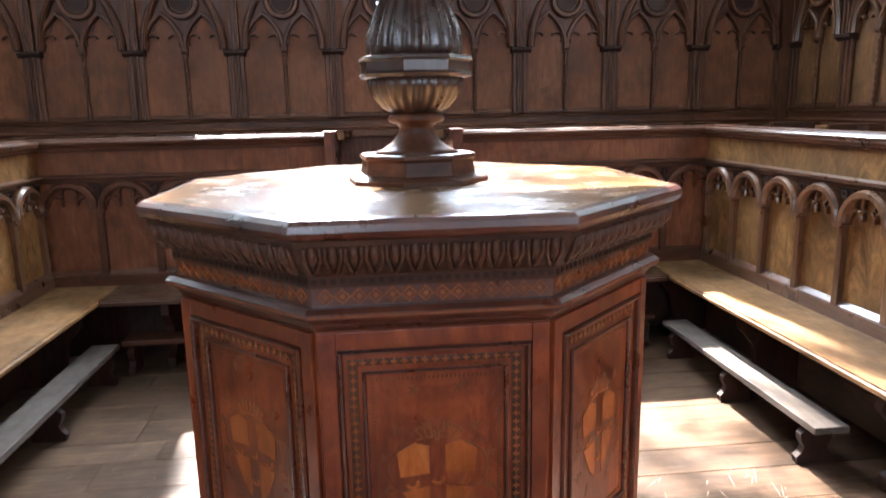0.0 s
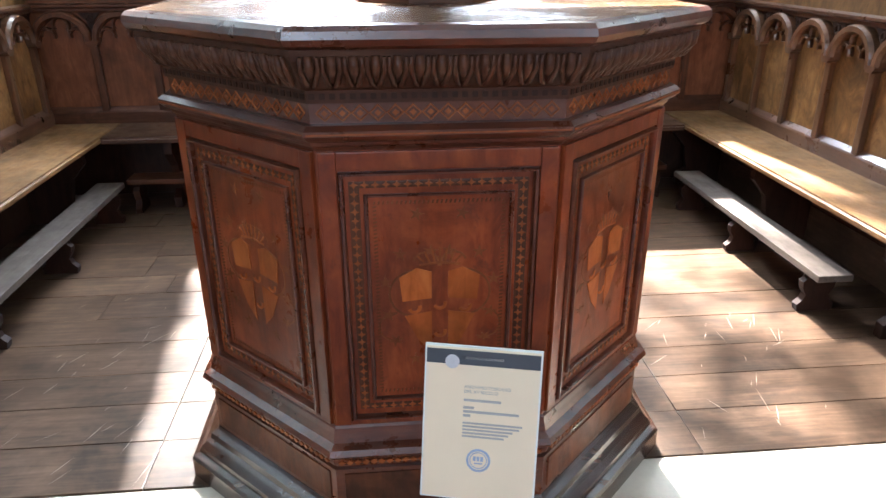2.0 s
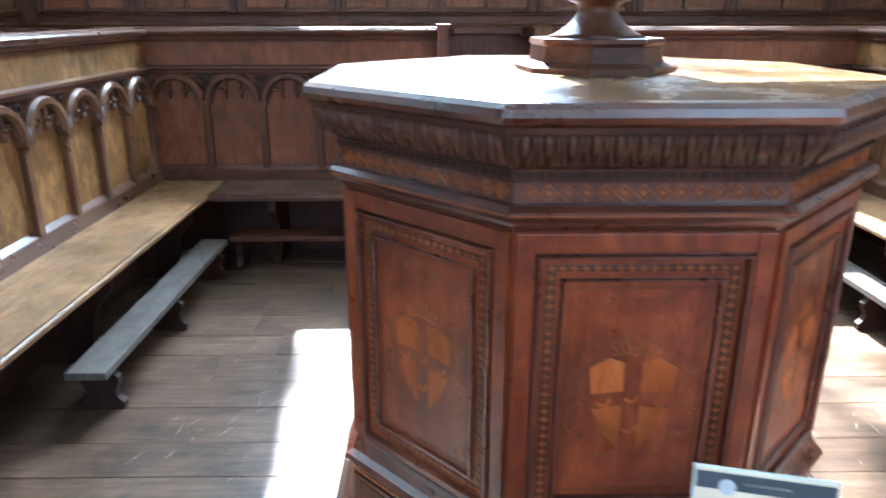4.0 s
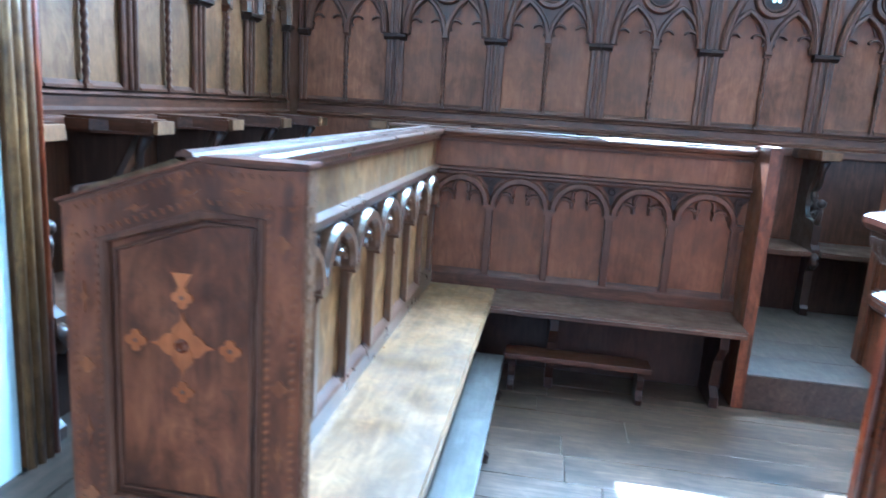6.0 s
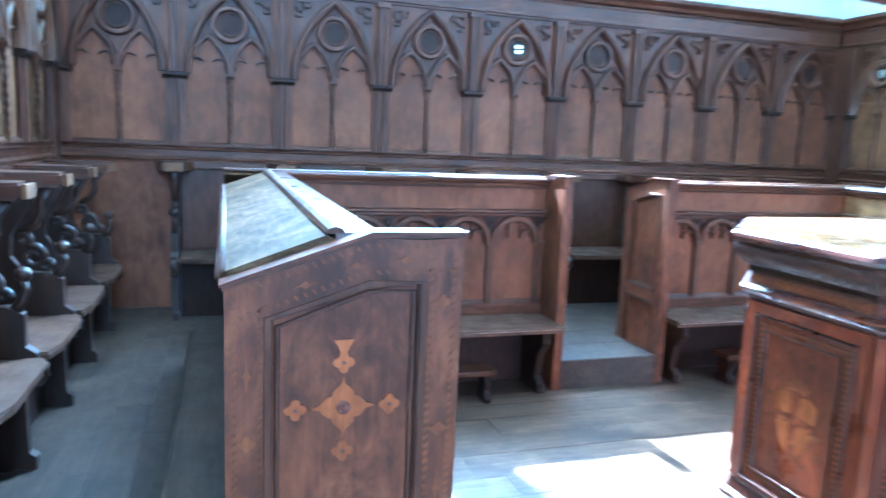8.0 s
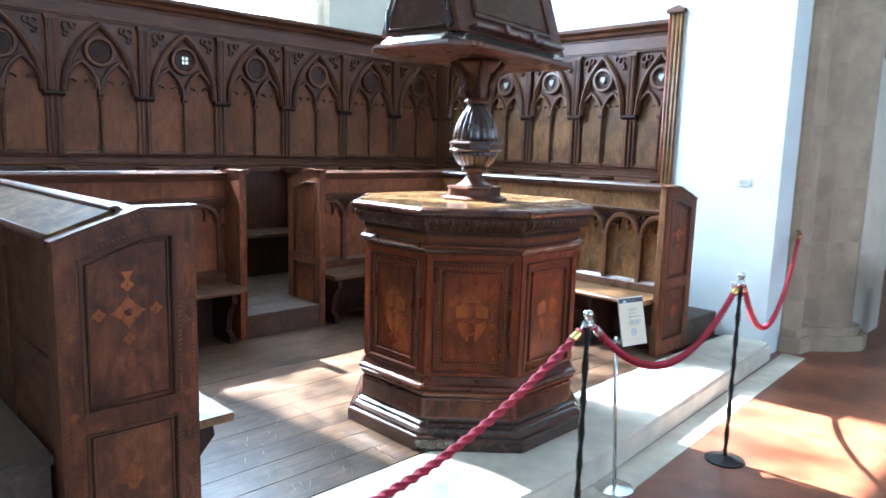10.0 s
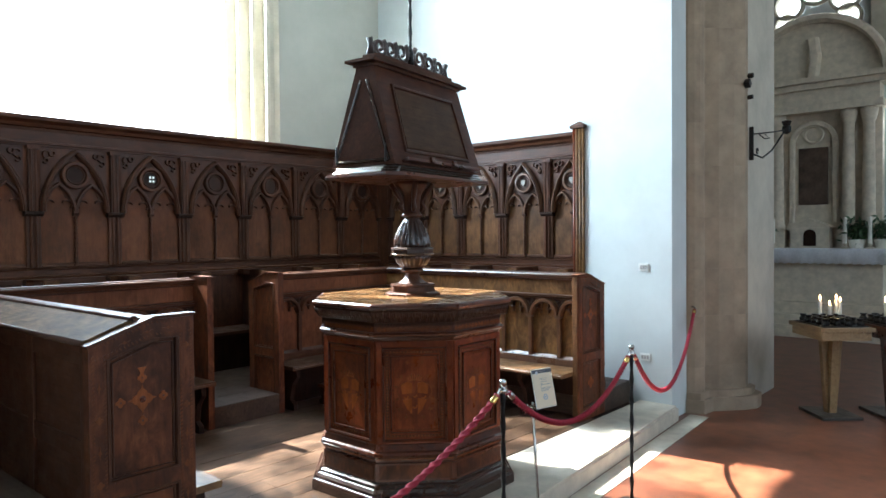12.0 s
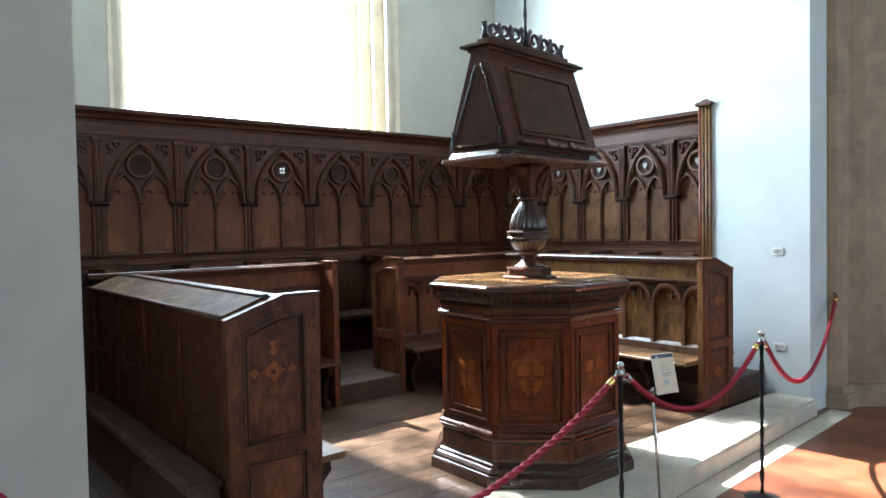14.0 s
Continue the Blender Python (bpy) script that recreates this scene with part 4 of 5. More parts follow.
# ---- the octagonal pedestal ----
ped = thing("octagonal_pedestal", "tall octagonal walnut pedestal with inlaid panels and carved cornice", "pedestal")
T8 = math.pi / 8


def ring8(name, prof, mat, label="", parent=ped):
    return part(name, lathe(bmesh.new(), prof, 8, 0.0, 0.0, T8, True), M[mat], parent, label)


ring8("top", [(0.30, 1.262), (0.652, 1.262), (0.652, 1.289), (0.02, 1.290)], "honey", "polished honey-brown table top")
ring8("top_edge", [(0.55, 1.245), (0.662, 1.245), (0.674, 1.252), (0.680, 1.264), (0.678, 1.278), (0.668, 1.287), (0.6525, 1.2895), (0.6525, 1.261)], "red_x", "rounded reddish edge")
ring8("cornice", [(0.55, 1.140), (0.612, 1.140), (0.614, 1.165), (0.622, 1.170), (0.634, 1.185), (0.650, 1.205), (0.658, 1.225), (0.660, 1.2445), (0.55, 1.2445)], "dark_x")
ring8("inlaid_frieze", [(0.55, 1.100), (0.606, 1.100), (0.606, 1.1395), (0.55, 1.1395)], "red_x")
ring8("neck_moulding", [(0.55, 1.045), (0.600, 1.045), (0.603, 1.052), (0.608, 1.056), (0.611, 1.064), (0.622, 1.070), (0.634, 1.080), (0.634, 1.090), (0.622, 1.0995), (0.55, 1.0995)], "red_x")
ring8("body", [(0.30, 0.34), (0.598, 0.34), (0.598, 1.045), (0.30, 1.045)], "red_z")
ring8("base_moulding", [(0.55, 0.262), (0.600, 0.262), (0.602, 0.275), (0.616, 0.280), (0.622, 0.300), (0.628, 0.306), (0.636, 0.318), (0.630, 0.332), (0.612, 0.340), (0.609, 0.352), (0.606, 0.362), (0.603, 0.376), (0.597, 0.384), (0.55, 0.384)], "red_x")
ring8("plinth", [(0.5, 0.145), (0.612, 0.145), (0.612, 0.2615), (0.5, 0.2615)], "red_x")
ring8("foot_moulding", [(0.5, 0.0), (0.694, 0.0), (0.694, 0.060), (0.688, 0.070), (0.672, 0.074), (0.668, 0.090), (0.652, 0.106), (0.640, 0.112), (0.636, 0.128), (0.620, 0.136), (0.613, 0.1445), (0.5, 0.1445)], "foot")

tan8 = math.tan(T8)
for f in range(8):
    rot = Matrix.Rotation(f * math.pi / 4, 4, "Z")

    def face(name, bm, mat, label="", smooth=False):
        bmesh.ops.transform(bm, matrix=rot, verts=bm.verts)
        return part(name, bm, M[mat], ped, label, smooth)

    h = 0.598 * tan8
    # raised frame of the side and moulding round the field
    x0, x1, z0, z1 = -h + 0.040, h - 0.040, 0.400, 1.005
    bm = bmesh.new()
    box(bm, -h + 0.004, x0, -0.6080, -0.5975, 0.388, 1.043, 0.003)
    box(bm, x1, h - 0.004, -0.6080, -0.5975, 0.388, 1.043, 0.003)
    box(bm, x0, x1, -0.6070, -0.5975, z1, 1.043, 0.003)
    box(bm, x0, x1, -0.6070, -0.5975, 0.388, z0, 0.003)
    face("side_frame", bm, "red_z")
    bm = bmesh.new()
    for k, (w, dep) in enumerate(((0.012, -0.6150), (0.010, -0.6080))):
        o = 0.008 + k * 0.048
        q = [(x0 + o, z0 + o), (x1 - o, z0 + o), (x1 - o, z1 - o), (x0 + o, z1 - o), (x0 + o, z0 + o)]
        strip(bm, q, w, -0.5970, dep)
    face("field_moulding", bm, "red_x", "dark red field moulding")
    # border of small crosses on a dark band between the two mouldings
    bm = bmesh.new()
    o = 0.033
    strip(bm, [(x0 + o, z0 + o), (x1 - o, z0 + o), (x1 - o, z1 - o), (x0 + o, z1 - o), (x0 + o, z0 + o)], 0.026, -0.5970, -0.5994)
    face("border_band", bm, "dark_z", "dark band under the crosses")
    bm = bmesh.new()

    def cross(x, z, r, y):
        prism(bm, [(x - r, z), (x - r * 0.3, z - r * 0.3), (x, z - r), (x + r * 0.3, z - r * 0.3), (x + r, z), (x + r * 0.3, z + r * 0.3), (x, z + r), (x - r * 0.3, z + r * 0.3)], "y", y, y + 0.004)

    o = 0.033
    for i in range(17):
        x = x0 + o + (x1 - x0 - 2 * o) * i / 16
        cross(x, z0 + o, 0.0088, -0.6014)
        cross(x, z1 - o, 0.0088, -0.6014)
    for i in range(1, 28):
        z = z0 + o + (z1 - z0 - 2 * o) * i / 28
        cross(x0 + o, z, 0.0088, -0.6014)
        cross(x1 - o, z, 0.0088, -0.6014)
    tagged(face("cross_border", bm, "inlay_soft", "border of small orange crosses"), kind="stuff")
    # shield between leaves
    bm = bmesh.new()
    cz = 0.690
    left_q = [(-0.088, cz + 0.070), (-0.050, cz + 0.092), (-0.018, cz + 0.082), (-0.018, cz + 0.018), (-0.082, cz + 0.012)]
    low_q = [(-0.078, cz - 0.024), (-0.018, cz - 0.014), (-0.018, cz - 0.118), (-0.048, cz - 0.086)]
    for q in (left_q, low_q):
        prism(bm, q, "y", -0.5992, -0.5960)
        prism(bm, [(-x, z) for x, z in q], "y", -0.5992, -0.5960)
    for x, z in ((-0.056, cz - 0.004), (0.0, cz + 0.004), (0.056, cz - 0.004), (0.0, cz - 0.066)):
        strip(bm, arc(x, z, 0.012, 200, 380, 8), 0.008, -0.5970, -0.5993)
    face("shield_inlay", bm, "inlay", "orange quartered shield inlay")
    # small crown over the shield and a thin roped line inside the field
    bm = bmesh.new()
    for k in range(-3, 4):
        strip(bm, [(k * 0.011, cz + 0.104), (k * 0.016, cz + 0.138 - 0.002 * k * k)], 0.005, -0.597, -0.5989)
    strip(bm, [(-0.044, cz + 0.098), (0.0, cz + 0.104), (0.044, cz + 0.098)], 0.006, -0.597, -0.5991)
    face("crown_inlay", bm, "inlay_soft")
    bm = bmesh.new()
    o2 = 0.073
    for i in range(30):
        x = x0 + o2 + (x1 - x0 - 2 * o2) * i / 29
        for z in (z0 + o2, z1 - o2):
            prism(bm, [(x - 0.003, z - 0.004), (x + 0.001, z - 0.004), (x + 0.003, z + 0.004), (x - 0.001, z + 0.004)], "y", -0.5988, -0.596)
    for i in range(1, 54):
        z = z0 + o2 + (z1 - z0 - 2 * o2) * i / 54
        for x in (x0 + o2, x1 - o2):
            prism(bm, [(x - 0.004, z - 0.003), (x + 0.004, z - 0.001), (x + 0.004, z + 0.003), (x - 0.004, z + 0.001)], "y", -0.5988, -0.596)
    tagged(face("rope_border", bm, "faded", "thin roped inlay line"), kind="stuff")
    bm = bmesh.new()
    hh = 0.634 * tan8 - 0.004
    box(bm, -hh, hh, -0.6352, -0.630, 1.0825, 1.0855)
    face("inlay_line", bm, "inlay_soft", "thin orange inlay line")
    bm = bmesh.new()
    rnd = random.Random(5)
    spots = [(0.085, 0.125), (0.118, 0.06), (0.112, -0.02), (0.10, -0.085), (0.055, -0.135), (0.048, 0.215), (0.02, 0.13)]
    for dx, dz in spots:
        for s in (-1, 1):
            x, z = s * dx, cz + dz
            prism(bm, [(x + (0.017 if k % 2 else 0.006) * math.cos(k * math.pi / 5 + dx * 40), z + (0.017 if k % 2 else 0.006) * math.sin(k * math.pi / 5 + dx * 40)) for k in range(10)], "y", -0.5986, -0.596)
    for s in (-1, 1):
        strip(bm, [(s * x, z) for x, z in arc(0.055, cz + 0.03, 0.055, 95, -75, 12)], 0.005, -0.597, -0.5987)
        strip(bm, [(s * x, z) for x, z in arc(0.03, cz + 0.10, 0.028, 190, 20, 8)], 0.005, -0.597, -0.5987)
        strip(bm, [(s * x, z) for x, z in arc(0.10, cz - 0.05, 0.035, 100, -120, 10)], 0.004, -0.597, -0.5987)
    tagged(face("leaf_inlay", bm, "faded", "faded inlaid leaves and flowers round the shield"), kind="stuff")
    # carved leaves under the top and the row of beads
    hh = 0.628 * tan8
    n = 13
    bm = bmesh.new()
    for i in range(n):
        x = -hh + 2 * hh * (i + 0.5) / n
        w = hh / n * 0.80
        for s in (-1, 1):
            tube(bm, [(x + s * w * 0.95, -0.663, 1.232), (x + s * w * 0.98, -0.655, 1.208), (x + s * w * 0.5, -0.638, 1.180), (x, -0.630, 1.172)], [0.004, 0.0055, 0.0055, 0.003], 6)
        tube(bm, [(x, -0.661, 1.234), (x, -0.658, 1.208), (x, -0.636, 1.182)], [0.008, 0.0095, 0.004], 8)
    tagged(face("carved_leaves", bm, "dark_x", "carved leaf ovolo", True), kind="stuff")
    bm = bmesh.new()
    n = 26
    hh = 0.612 * tan8
    for i in range(n):
        x = -hh + 2 * hh * (i + 0.5) / n
        box(bm, x - 0.0055, x + 0.0055, -0.6155, -0.611, 1.148, 1.159)
    tagged(face("bead_band", bm, "near_black"), kind="stuff")
    # diamond inlay of the frieze and of the base
    for nm, ap, zc, r, n in (("diamond_inlay", 0.6062, 1.120, 0.015, 14), ("base_inlay", 0.6225, 0.291, 0.007, 26)):
        hh = ap * tan8 - 0.012
        bm = bmesh.new()
        for i in range(n):
            x = -hh + 2 * hh * (i + 0.5) / n
            w = hh / n * 0.92
            if r > 0.01:
                strip(bm, [(x - w, zc), (x, zc - r), (x + w, zc), (x, zc + r), (x - w, zc)], 0.0045, -ap + 0.002, -ap - 0.0025)
                w, r2 = w * 0.42, r * 0.42
            else:
                r2 = r
            prism(bm, [(x - w, zc), (x, zc - r2), (x + w, zc), (x, zc + r2)], "y", -ap - 0.0022, -ap + 0.003)
        tagged(face(nm, bm, "inlay_soft", "orange lattice inlay"), kind="stuff")
    hh = 0.612 * tan8
    face("plinth_panel", box(bmesh.new(), -hh + 0.02, hh - 0.02, -0.616, -0.611, 0.160, 0.250, 0.002), "end_z", "plain plinth board")

# ---- the double lectern on its baluster ----
lect = thing("lectern", "dark carved double-sided choir lectern on a fluted baluster", "lectern", m=pose(0.015, 0.0, 1.2905, 0, 0, 8))
part("foot", lathe(bmesh.new(), [(0.150, 0.0), (0.188, 0.0), (0.188, 0.012), (0.180, 0.016), (0.154, 0.024), (0.148, 0.060), (0.156, 0.068), (0.153, 0.078), (0.05, 0.079)], 8, 0, 0, T8, True), M["dark_x"], lect, "octagonal foot")
prof = [(0.125, 0.079), (0.098, 0.090), (0.070, 0.110), (0.052, 0.135), (0.048, 0.150), (0.056, 0.160), (0.077, 0.166), (0.082, 0.175), (0.076, 0.184), (0.066, 0.190)]
part("neck", lathe(bmesh.new(), prof, 16), M["dark_z"], lect, "", True)
prof = [(0.066, 0.190, 0.02), (0.092, 0.202, 0.06), (0.116, 0.228, 0.08), (0.130, 0.258, 0.08), (0.136, 0.283, 0.04)]
part("lower_bowl", lathe(bmesh.new(), prof, 96, lobes=24), M["gloss_z"], lect, "gadrooned bowl", True)
part("girdle", lathe(bmesh.new(), [(0.130, 0.283), (0.146, 0.286), (0.150, 0.293), (0.143, 0.300), (0.143, 0.326), (0.150, 0.331), (0.146, 0.340), (0.130, 0.343)], 8, 0, 0, T8, True), M["gloss_z"], lect, "octagonal girdle")
prof = [(0.132, 0.343, 0.03), (0.136, 0.368, 0.10), (0.131, 0.405, 0.13), (0.114, 0.450, 0.13), (0.086, 0.500, 0.11), (0.060, 0.540, 0.05), (0.051, 0.558, 0.0)]
part("vase", lathe(bmesh.new(), prof, 96, lobes=20), M["gloss_z"], lect, "fluted vase-shaped shaft", True)
part("upper_collar", lathe(bmesh.new(), [(0.051, 0.558), (0.076, 0.564), (0.080, 0.574), (0.066, 0.584), (0.058, 0.610), (0.062, 0.660), (0.066, 0.710), (0.084, 0.752), (0.118, 0.782), (0.130, 0.812)], 16), M["dark_z"], lect, "", True)
for k in range(4):
    a = math.pi / 4 + k * math.pi / 2
    bm = bmesh.new()
    tube(bm, [((0.075 + q) * math.cos(a), (0.075 + q) * math.sin(a), z) for q, z in ((-0.015, 0.60), (0.015, 0.63), (-0.002, 0.67), (0.03, 0.73), (0.08, 0.80))], [0.012, 0.020, 0.014, 0.020, 0.016], 8)
    part("leaf_bracket", bm, M["dark_z"], lect, "", True)
# desk: ridge along x, two sloping boards, framed gable ends
ZB, ZR = 0.812, 1.545
bx, by, tx, ty = 0.555, 0.265, 0.520, 0.072


def level(k):
    return bx + (tx - bx) * k, by + (ty - by) * k, ZB + 0.075 + (ZR - ZB - 0.075) * k


def plate(bm, hx, hy, z0, z1, c, slope=0.0):
    rings = []
    for z, q in ((z0, 0.0), (z0 + (z1 - z0) * 0.3, 0.0), (z1, slope)):
        ax, ay = hx - q, hy - q
        pts = [(-ax, -ay + c), (-ax + c, -ay), (ax - c, -ay), (ax, -ay + c), (ax, ay - c), (ax - c, ay), (-ax + c, ay), (-ax, ay - c)]
        rings.append([bm.verts.new((x, y, z)) for x, y in pts])
    for lo, hi in zip(rings, rings[1:]):
        for k in range(8):
            bm.faces.new((lo[k], lo[(k + 1) % 8], hi[(k + 1) % 8], hi[k]))
    bm.faces.new(rings[0][::-1])
    bm.faces.new(rings[-1])
    return bm


for nm, hx, hy, z0, z1, c, mm in (("base_board", 0.632, 0.340, ZB, ZB + 0.022, 0.09, "red_x"), ("base_moulding", 0.622, 0.288, ZB + 0.022, ZB + 0.042, 0.085, "foot"), ("base_step", 0.594, 0.280, ZB + 0.042, ZB + 0.060, 0.08, "foot"), ("base_top", 0.572, 0.272, ZB + 0.060, ZB + 0.075, 0.07, "foot")):
    part(nm, plate(bmesh.new(), hx, hy, z0, z1, c, (z1 - z0) * 0.62 if mm == "foot" else 0.004), M[mm], lect)
bm = bmesh.new()
a0, a1 = level(0.0), level(1.0)
vs = [bm.verts.new((sx * q[0], sy * q[1], q[2])) for q in (a0, a1) for sx, sy in ((-1, -1), (1, -1), (1, 1), (-1, 1))]
for i in range(4):
    bm.faces.new((vs[i], vs[(i + 1) % 4], vs[4 + (i + 1) % 4], vs[4 + i]))
bm.faces.new(vs[:4][::-1])
bm.faces.new(vs[4:])
part("desk_body", bm, M["desk"], lect, "sloping book boards of dark walnut")
slope = math.atan2(by - ty, a1[2] - a0[2])
sl = math.hypot(by - ty, a1[2] - a0[2])
for sy in (-1, 1):
    # moulded frame on each sloping face
    face_m = Matrix.Translation((0, sy * by, a0[2])) @ Matrix.Rotation(0 if sy < 0 else math.pi, 4, "Z") @ Matrix.Rotation(-slope, 4, "X")
    bm = bmesh.new()
    strip(bm, [(-0.40, 0.10), (0.40, 0.10), (0.375, sl - 0.12), (-0.375, sl - 0.12), (-0.40, 0.10)], 0.028, 0.002, -0.014)
    bmesh.ops.transform(bm, matrix=face_m, verts=bm.verts)
    part("slope_moulding", bm, M["dark_x"], lect)
    bm = prism(bmesh.new(), [(-0.372, 0.125), (0.372, 0.125), (0.352, sl - 0.145), (-0.352, sl - 0.145)], "y", -0.006, 0.003)
    bmesh.ops.transform(bm, matrix=face_m, verts=bm.verts)
    part("slope_field", bm, M["lect_field"], lect, "worn olive-brown book board")
    bm = bmesh.new()
    box(bm, -0.47, 0.47, -0.055, -0.001, 0.012, 0.034, 0.006)
    for x in (-0.20, 0.08):
        box(bm, x - 0.02, x + 0.02, -0.075, -0.055, 0.012, 0.05, 0.006)
    bmesh.ops.transform(bm, matrix=face_m, verts=bm.verts)
    part("book_rest", bm, M["red_x"], lect, "reddish book ledge")
for sx in (-1, 1):
    bm = bmesh.new()
    q = lambda y, k: (sx * (level(k)[0] + 0.006), y, level(k)[2])
    for s in (-1, 1):
        tube(bm, [q(s * (by - 0.045), 0.04), q(s * 0.026, 0.86)], 0.012, 6)
    tube(bm, [q(-by + 0.05, 0.045), q(by - 0.05, 0.045)], 0.012, 6)
    part("gable_moulding", bm, M["foot"], lect, "moulded triangle of the gable")
    for s in (-1, 1):
        bm = bmesh.new()
        p = q(s * (by - 0.06), 0.13)
        tube(bm, [(p[0] + sx * 0.02, p[1], p[2] - 0.07), (p[0] + sx * 0.02, p[1], p[2] + 0.05)], 0.007, 6)
        box(bm, p[0] - 0.02, p[0] + 0.025, p[1] - 0.008, p[1] + 0.008, p[2] - 0.06, p[2] - 0.045)
        part("latch", bm, M["iron"], lect, "small iron latch")
part("top_moulding", plate(plate(plate(bmesh.new(), 0.532, 0.092, ZR, ZR + 0.022, 0.0001), 0.582, 0.122, ZR + 0.022, ZR + 0.040, 0.0001), 0.54, 0.100, ZR + 0.040, ZR + 0.055, 0.0001), M["dark_x"], lect)
part("crest_base", B(-0.47, 0.47, -0.06, 0.06, ZR + 0.055, ZR + 0.095, 0.006), M["dark_x"], lect)
for s in (-1, 1):
    for i in range(3):
        bm = bmesh.new()
        cx = s * (0.108 + 0.126 * i)
        r = 0.078 - 0.005 * i
        pts = [(cx + s * r * (1 - k / 30) * math.cos(0.4 * k + 2.2), 0, ZR + 0.176 - 0.006 * i + r * (1 - k / 30) * math.sin(0.4 * k + 2.2)) for k in range(24)]
        tube(bm, pts, [0.020 - 0.0004 * k for k in range(24)], 8)
        tube(bm, [(cx + s * 0.035, 0, ZR + 0.098), (cx + s * 0.070, 0, ZR + 0.125), (cx + s * 0.072, 0, ZR + 0.165), (cx + s * 0.050, 0, ZR + 0.195)], [0.022, 0.017, 0.014, 0.006], 8)
        part("crest_scroll", bm, M["gloss_z"], lect, "carved scroll of the crest", True)
    bm = bmesh.new()
    tube(bm, [(s * 0.46, 0, ZR + 0.095), (s * 0.455, 0, ZR + 0.16), (s * 0.47, 0, ZR + 0.205)], [0.028, 0.017, 0.024], 8)
    part("crest_knob", bm, M["gloss_z"], lect, "small knob ending the crest", True)
bm = bmesh.new()
tube(bm, [(0, 0, ZR + 0.09 + 0.02 * i) for i in range(66)], 0.0125, 8, 0.5, 2)
tube(bm, [(0, 0, ZR + 0.09), (0, 0, ZR + 0.20), (0, 0, ZR + 0.24)], [0.028, 0.024, 0.012], 10)
part("rod", bm, M["iron"], lect, "twisted iron rod", True)

# ---- beyond the window ----
tagged(part("backdrop", B(-12, 14, 13.0, 13.1, -2, 9.4), M["backdrop"]), "white glare of the bright sky outside", "backdrop", kind="structure")
# unseen tree, added to break the sun into dapples
tree = thing("tree", "unseen leafy tree added outside to dapple the sunlight", "tree")
bm = tube(bmesh.new(), [(-3.6, 15.2, -0.3), (-3.5, 15.1, 3.0), (-3.2, 15.0, 7.0), (-2.6, 14.9, 11.0), (-2.2, 14.8, 14.5)], [0.34, 0.28, 0.22, 0.15, 0.06], 10)
for a, b in (((-3.2, 15, 8), (0.5, 14.4, 13.5)), ((-3.0, 15, 9), (-5.5, 14.6, 13.0)), ((-2.7, 15, 10.5), (1.6, 15.0, 15.5))):
    tube(bm, [a, [(p + q) / 2 + 0.2 for p, q in zip(a, b)], b], [0.11, 0.07, 0.03], 6)
part("trunk", bm, M["iron"], tree)
bm = bmesh.new()
rl = random.Random(11)
for i in range(146):
    cx, cy, cz = rl.gauss(-1.4, 1.9), rl.gauss(14.6, 0.7), rl.uniform(13.0, 20.0)
    # extra clumps placed to shade the floor at both sides of the pedestal
    if i >= 125:
        side = (-2.9, -2.1) if i < 133 else (-0.8, 0.4)
        cx, cy, cz = rl.uniform(*side), rl.gauss(14.6, 0.1), rl.uniform(16.92, 17.25)
    if (-1.0 < cx < 0.2 and 15.75 < cz < 16.85) or (-0.9 < cx < 0.9 and 17.35 < cz < 18.1) or (-1.3 < cx < -0.6 and 14.9 < cz < 15.9) or (-3.0 < cx < -2.0 and 17.4 < cz < 18.3):
        continue                       # gaps set where sun has to reach floor, step and pew end
    for k in range(11):
        p = Vector((cx + rl.gauss(0, 0.28), cy + rl.gauss(0, 0.28), cz + rl.gauss(0, 0.28)))
        u = Vector((rl.gauss(0, 1), rl.gauss(0, 1), rl.gauss(0, 1))).normalized() * 0.16
        w = u.orthogonal().normalized() * 0.09
        bm.faces.new([bm.verts.new(p + q) for q in (-u, w, u, -w)])
tagged(part("crown", bm, M["foliage"], tree), kind="stuff")

# ---- pier and the neighbouring chapel ----
pier = thing("pier", "brown sandstone pier with rolls beside the chapel arch", "pier", kind="structure")
shaft = [(3.44, -0.60), (3.44, -0.705), (3.47, -0.76), (3.52, -0.80), (3.58, -0.815), (3.64, -0.80), (3.67, -0.775), (3.70, -0.80), (3.78, -0.90), (3.92, -1.01), (4.06, -1.08), (4.18, -1.07), (4.24, -1.00), (4.24, -0.60)]
zz = NAVE
rp = random.Random(3)
while zz < 9.0:
    z1 = min(zz + rp.uniform(0.42, 0.62), 9.0)
    part("stone", prism(bmesh.new(), [(x, y + 0.004) for x, y in shaft], "z", zz + 0.0004, z1 - 0.0004), M["sandstone"], pier)
    zz = z1
part("core", B(3.45, 4.23, -0.70, -0.55, NAVE, 9.0), M["sandstone"], pier)
part("foot", prism(bmesh.new(), [(3.40, -0.69), (3.46, -0.86), (3.66, -0.88), (3.88, -1.10), (4.06, -1.20), (4.24, -1.19), (4.36, -1.08), (4.36, -0.69)], "z", NAVE, NAVE + 0.14), M["sandstone"], pier, "worn splayed pier base")
part("foot_roll", prism(bmesh.new(), [(3.42, -0.69), (3.46, -0.82), (3.66, -0.84), (3.86, -1.04), (4.06, -1.14), (4.22, -1.13), (4.31, -1.04), (4.31, -0.69)], "z", NAVE + 0.14, NAVE + 0.21), M["sandstone"], pier)
wall("wall_between_chapels", B(4.24, 5.22, -1.05, 5.0, NAVE, 10.9), M["pilaster"], "greyish white pilaster between two chapels")
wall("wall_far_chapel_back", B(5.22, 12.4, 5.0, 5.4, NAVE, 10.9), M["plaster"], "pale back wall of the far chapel")
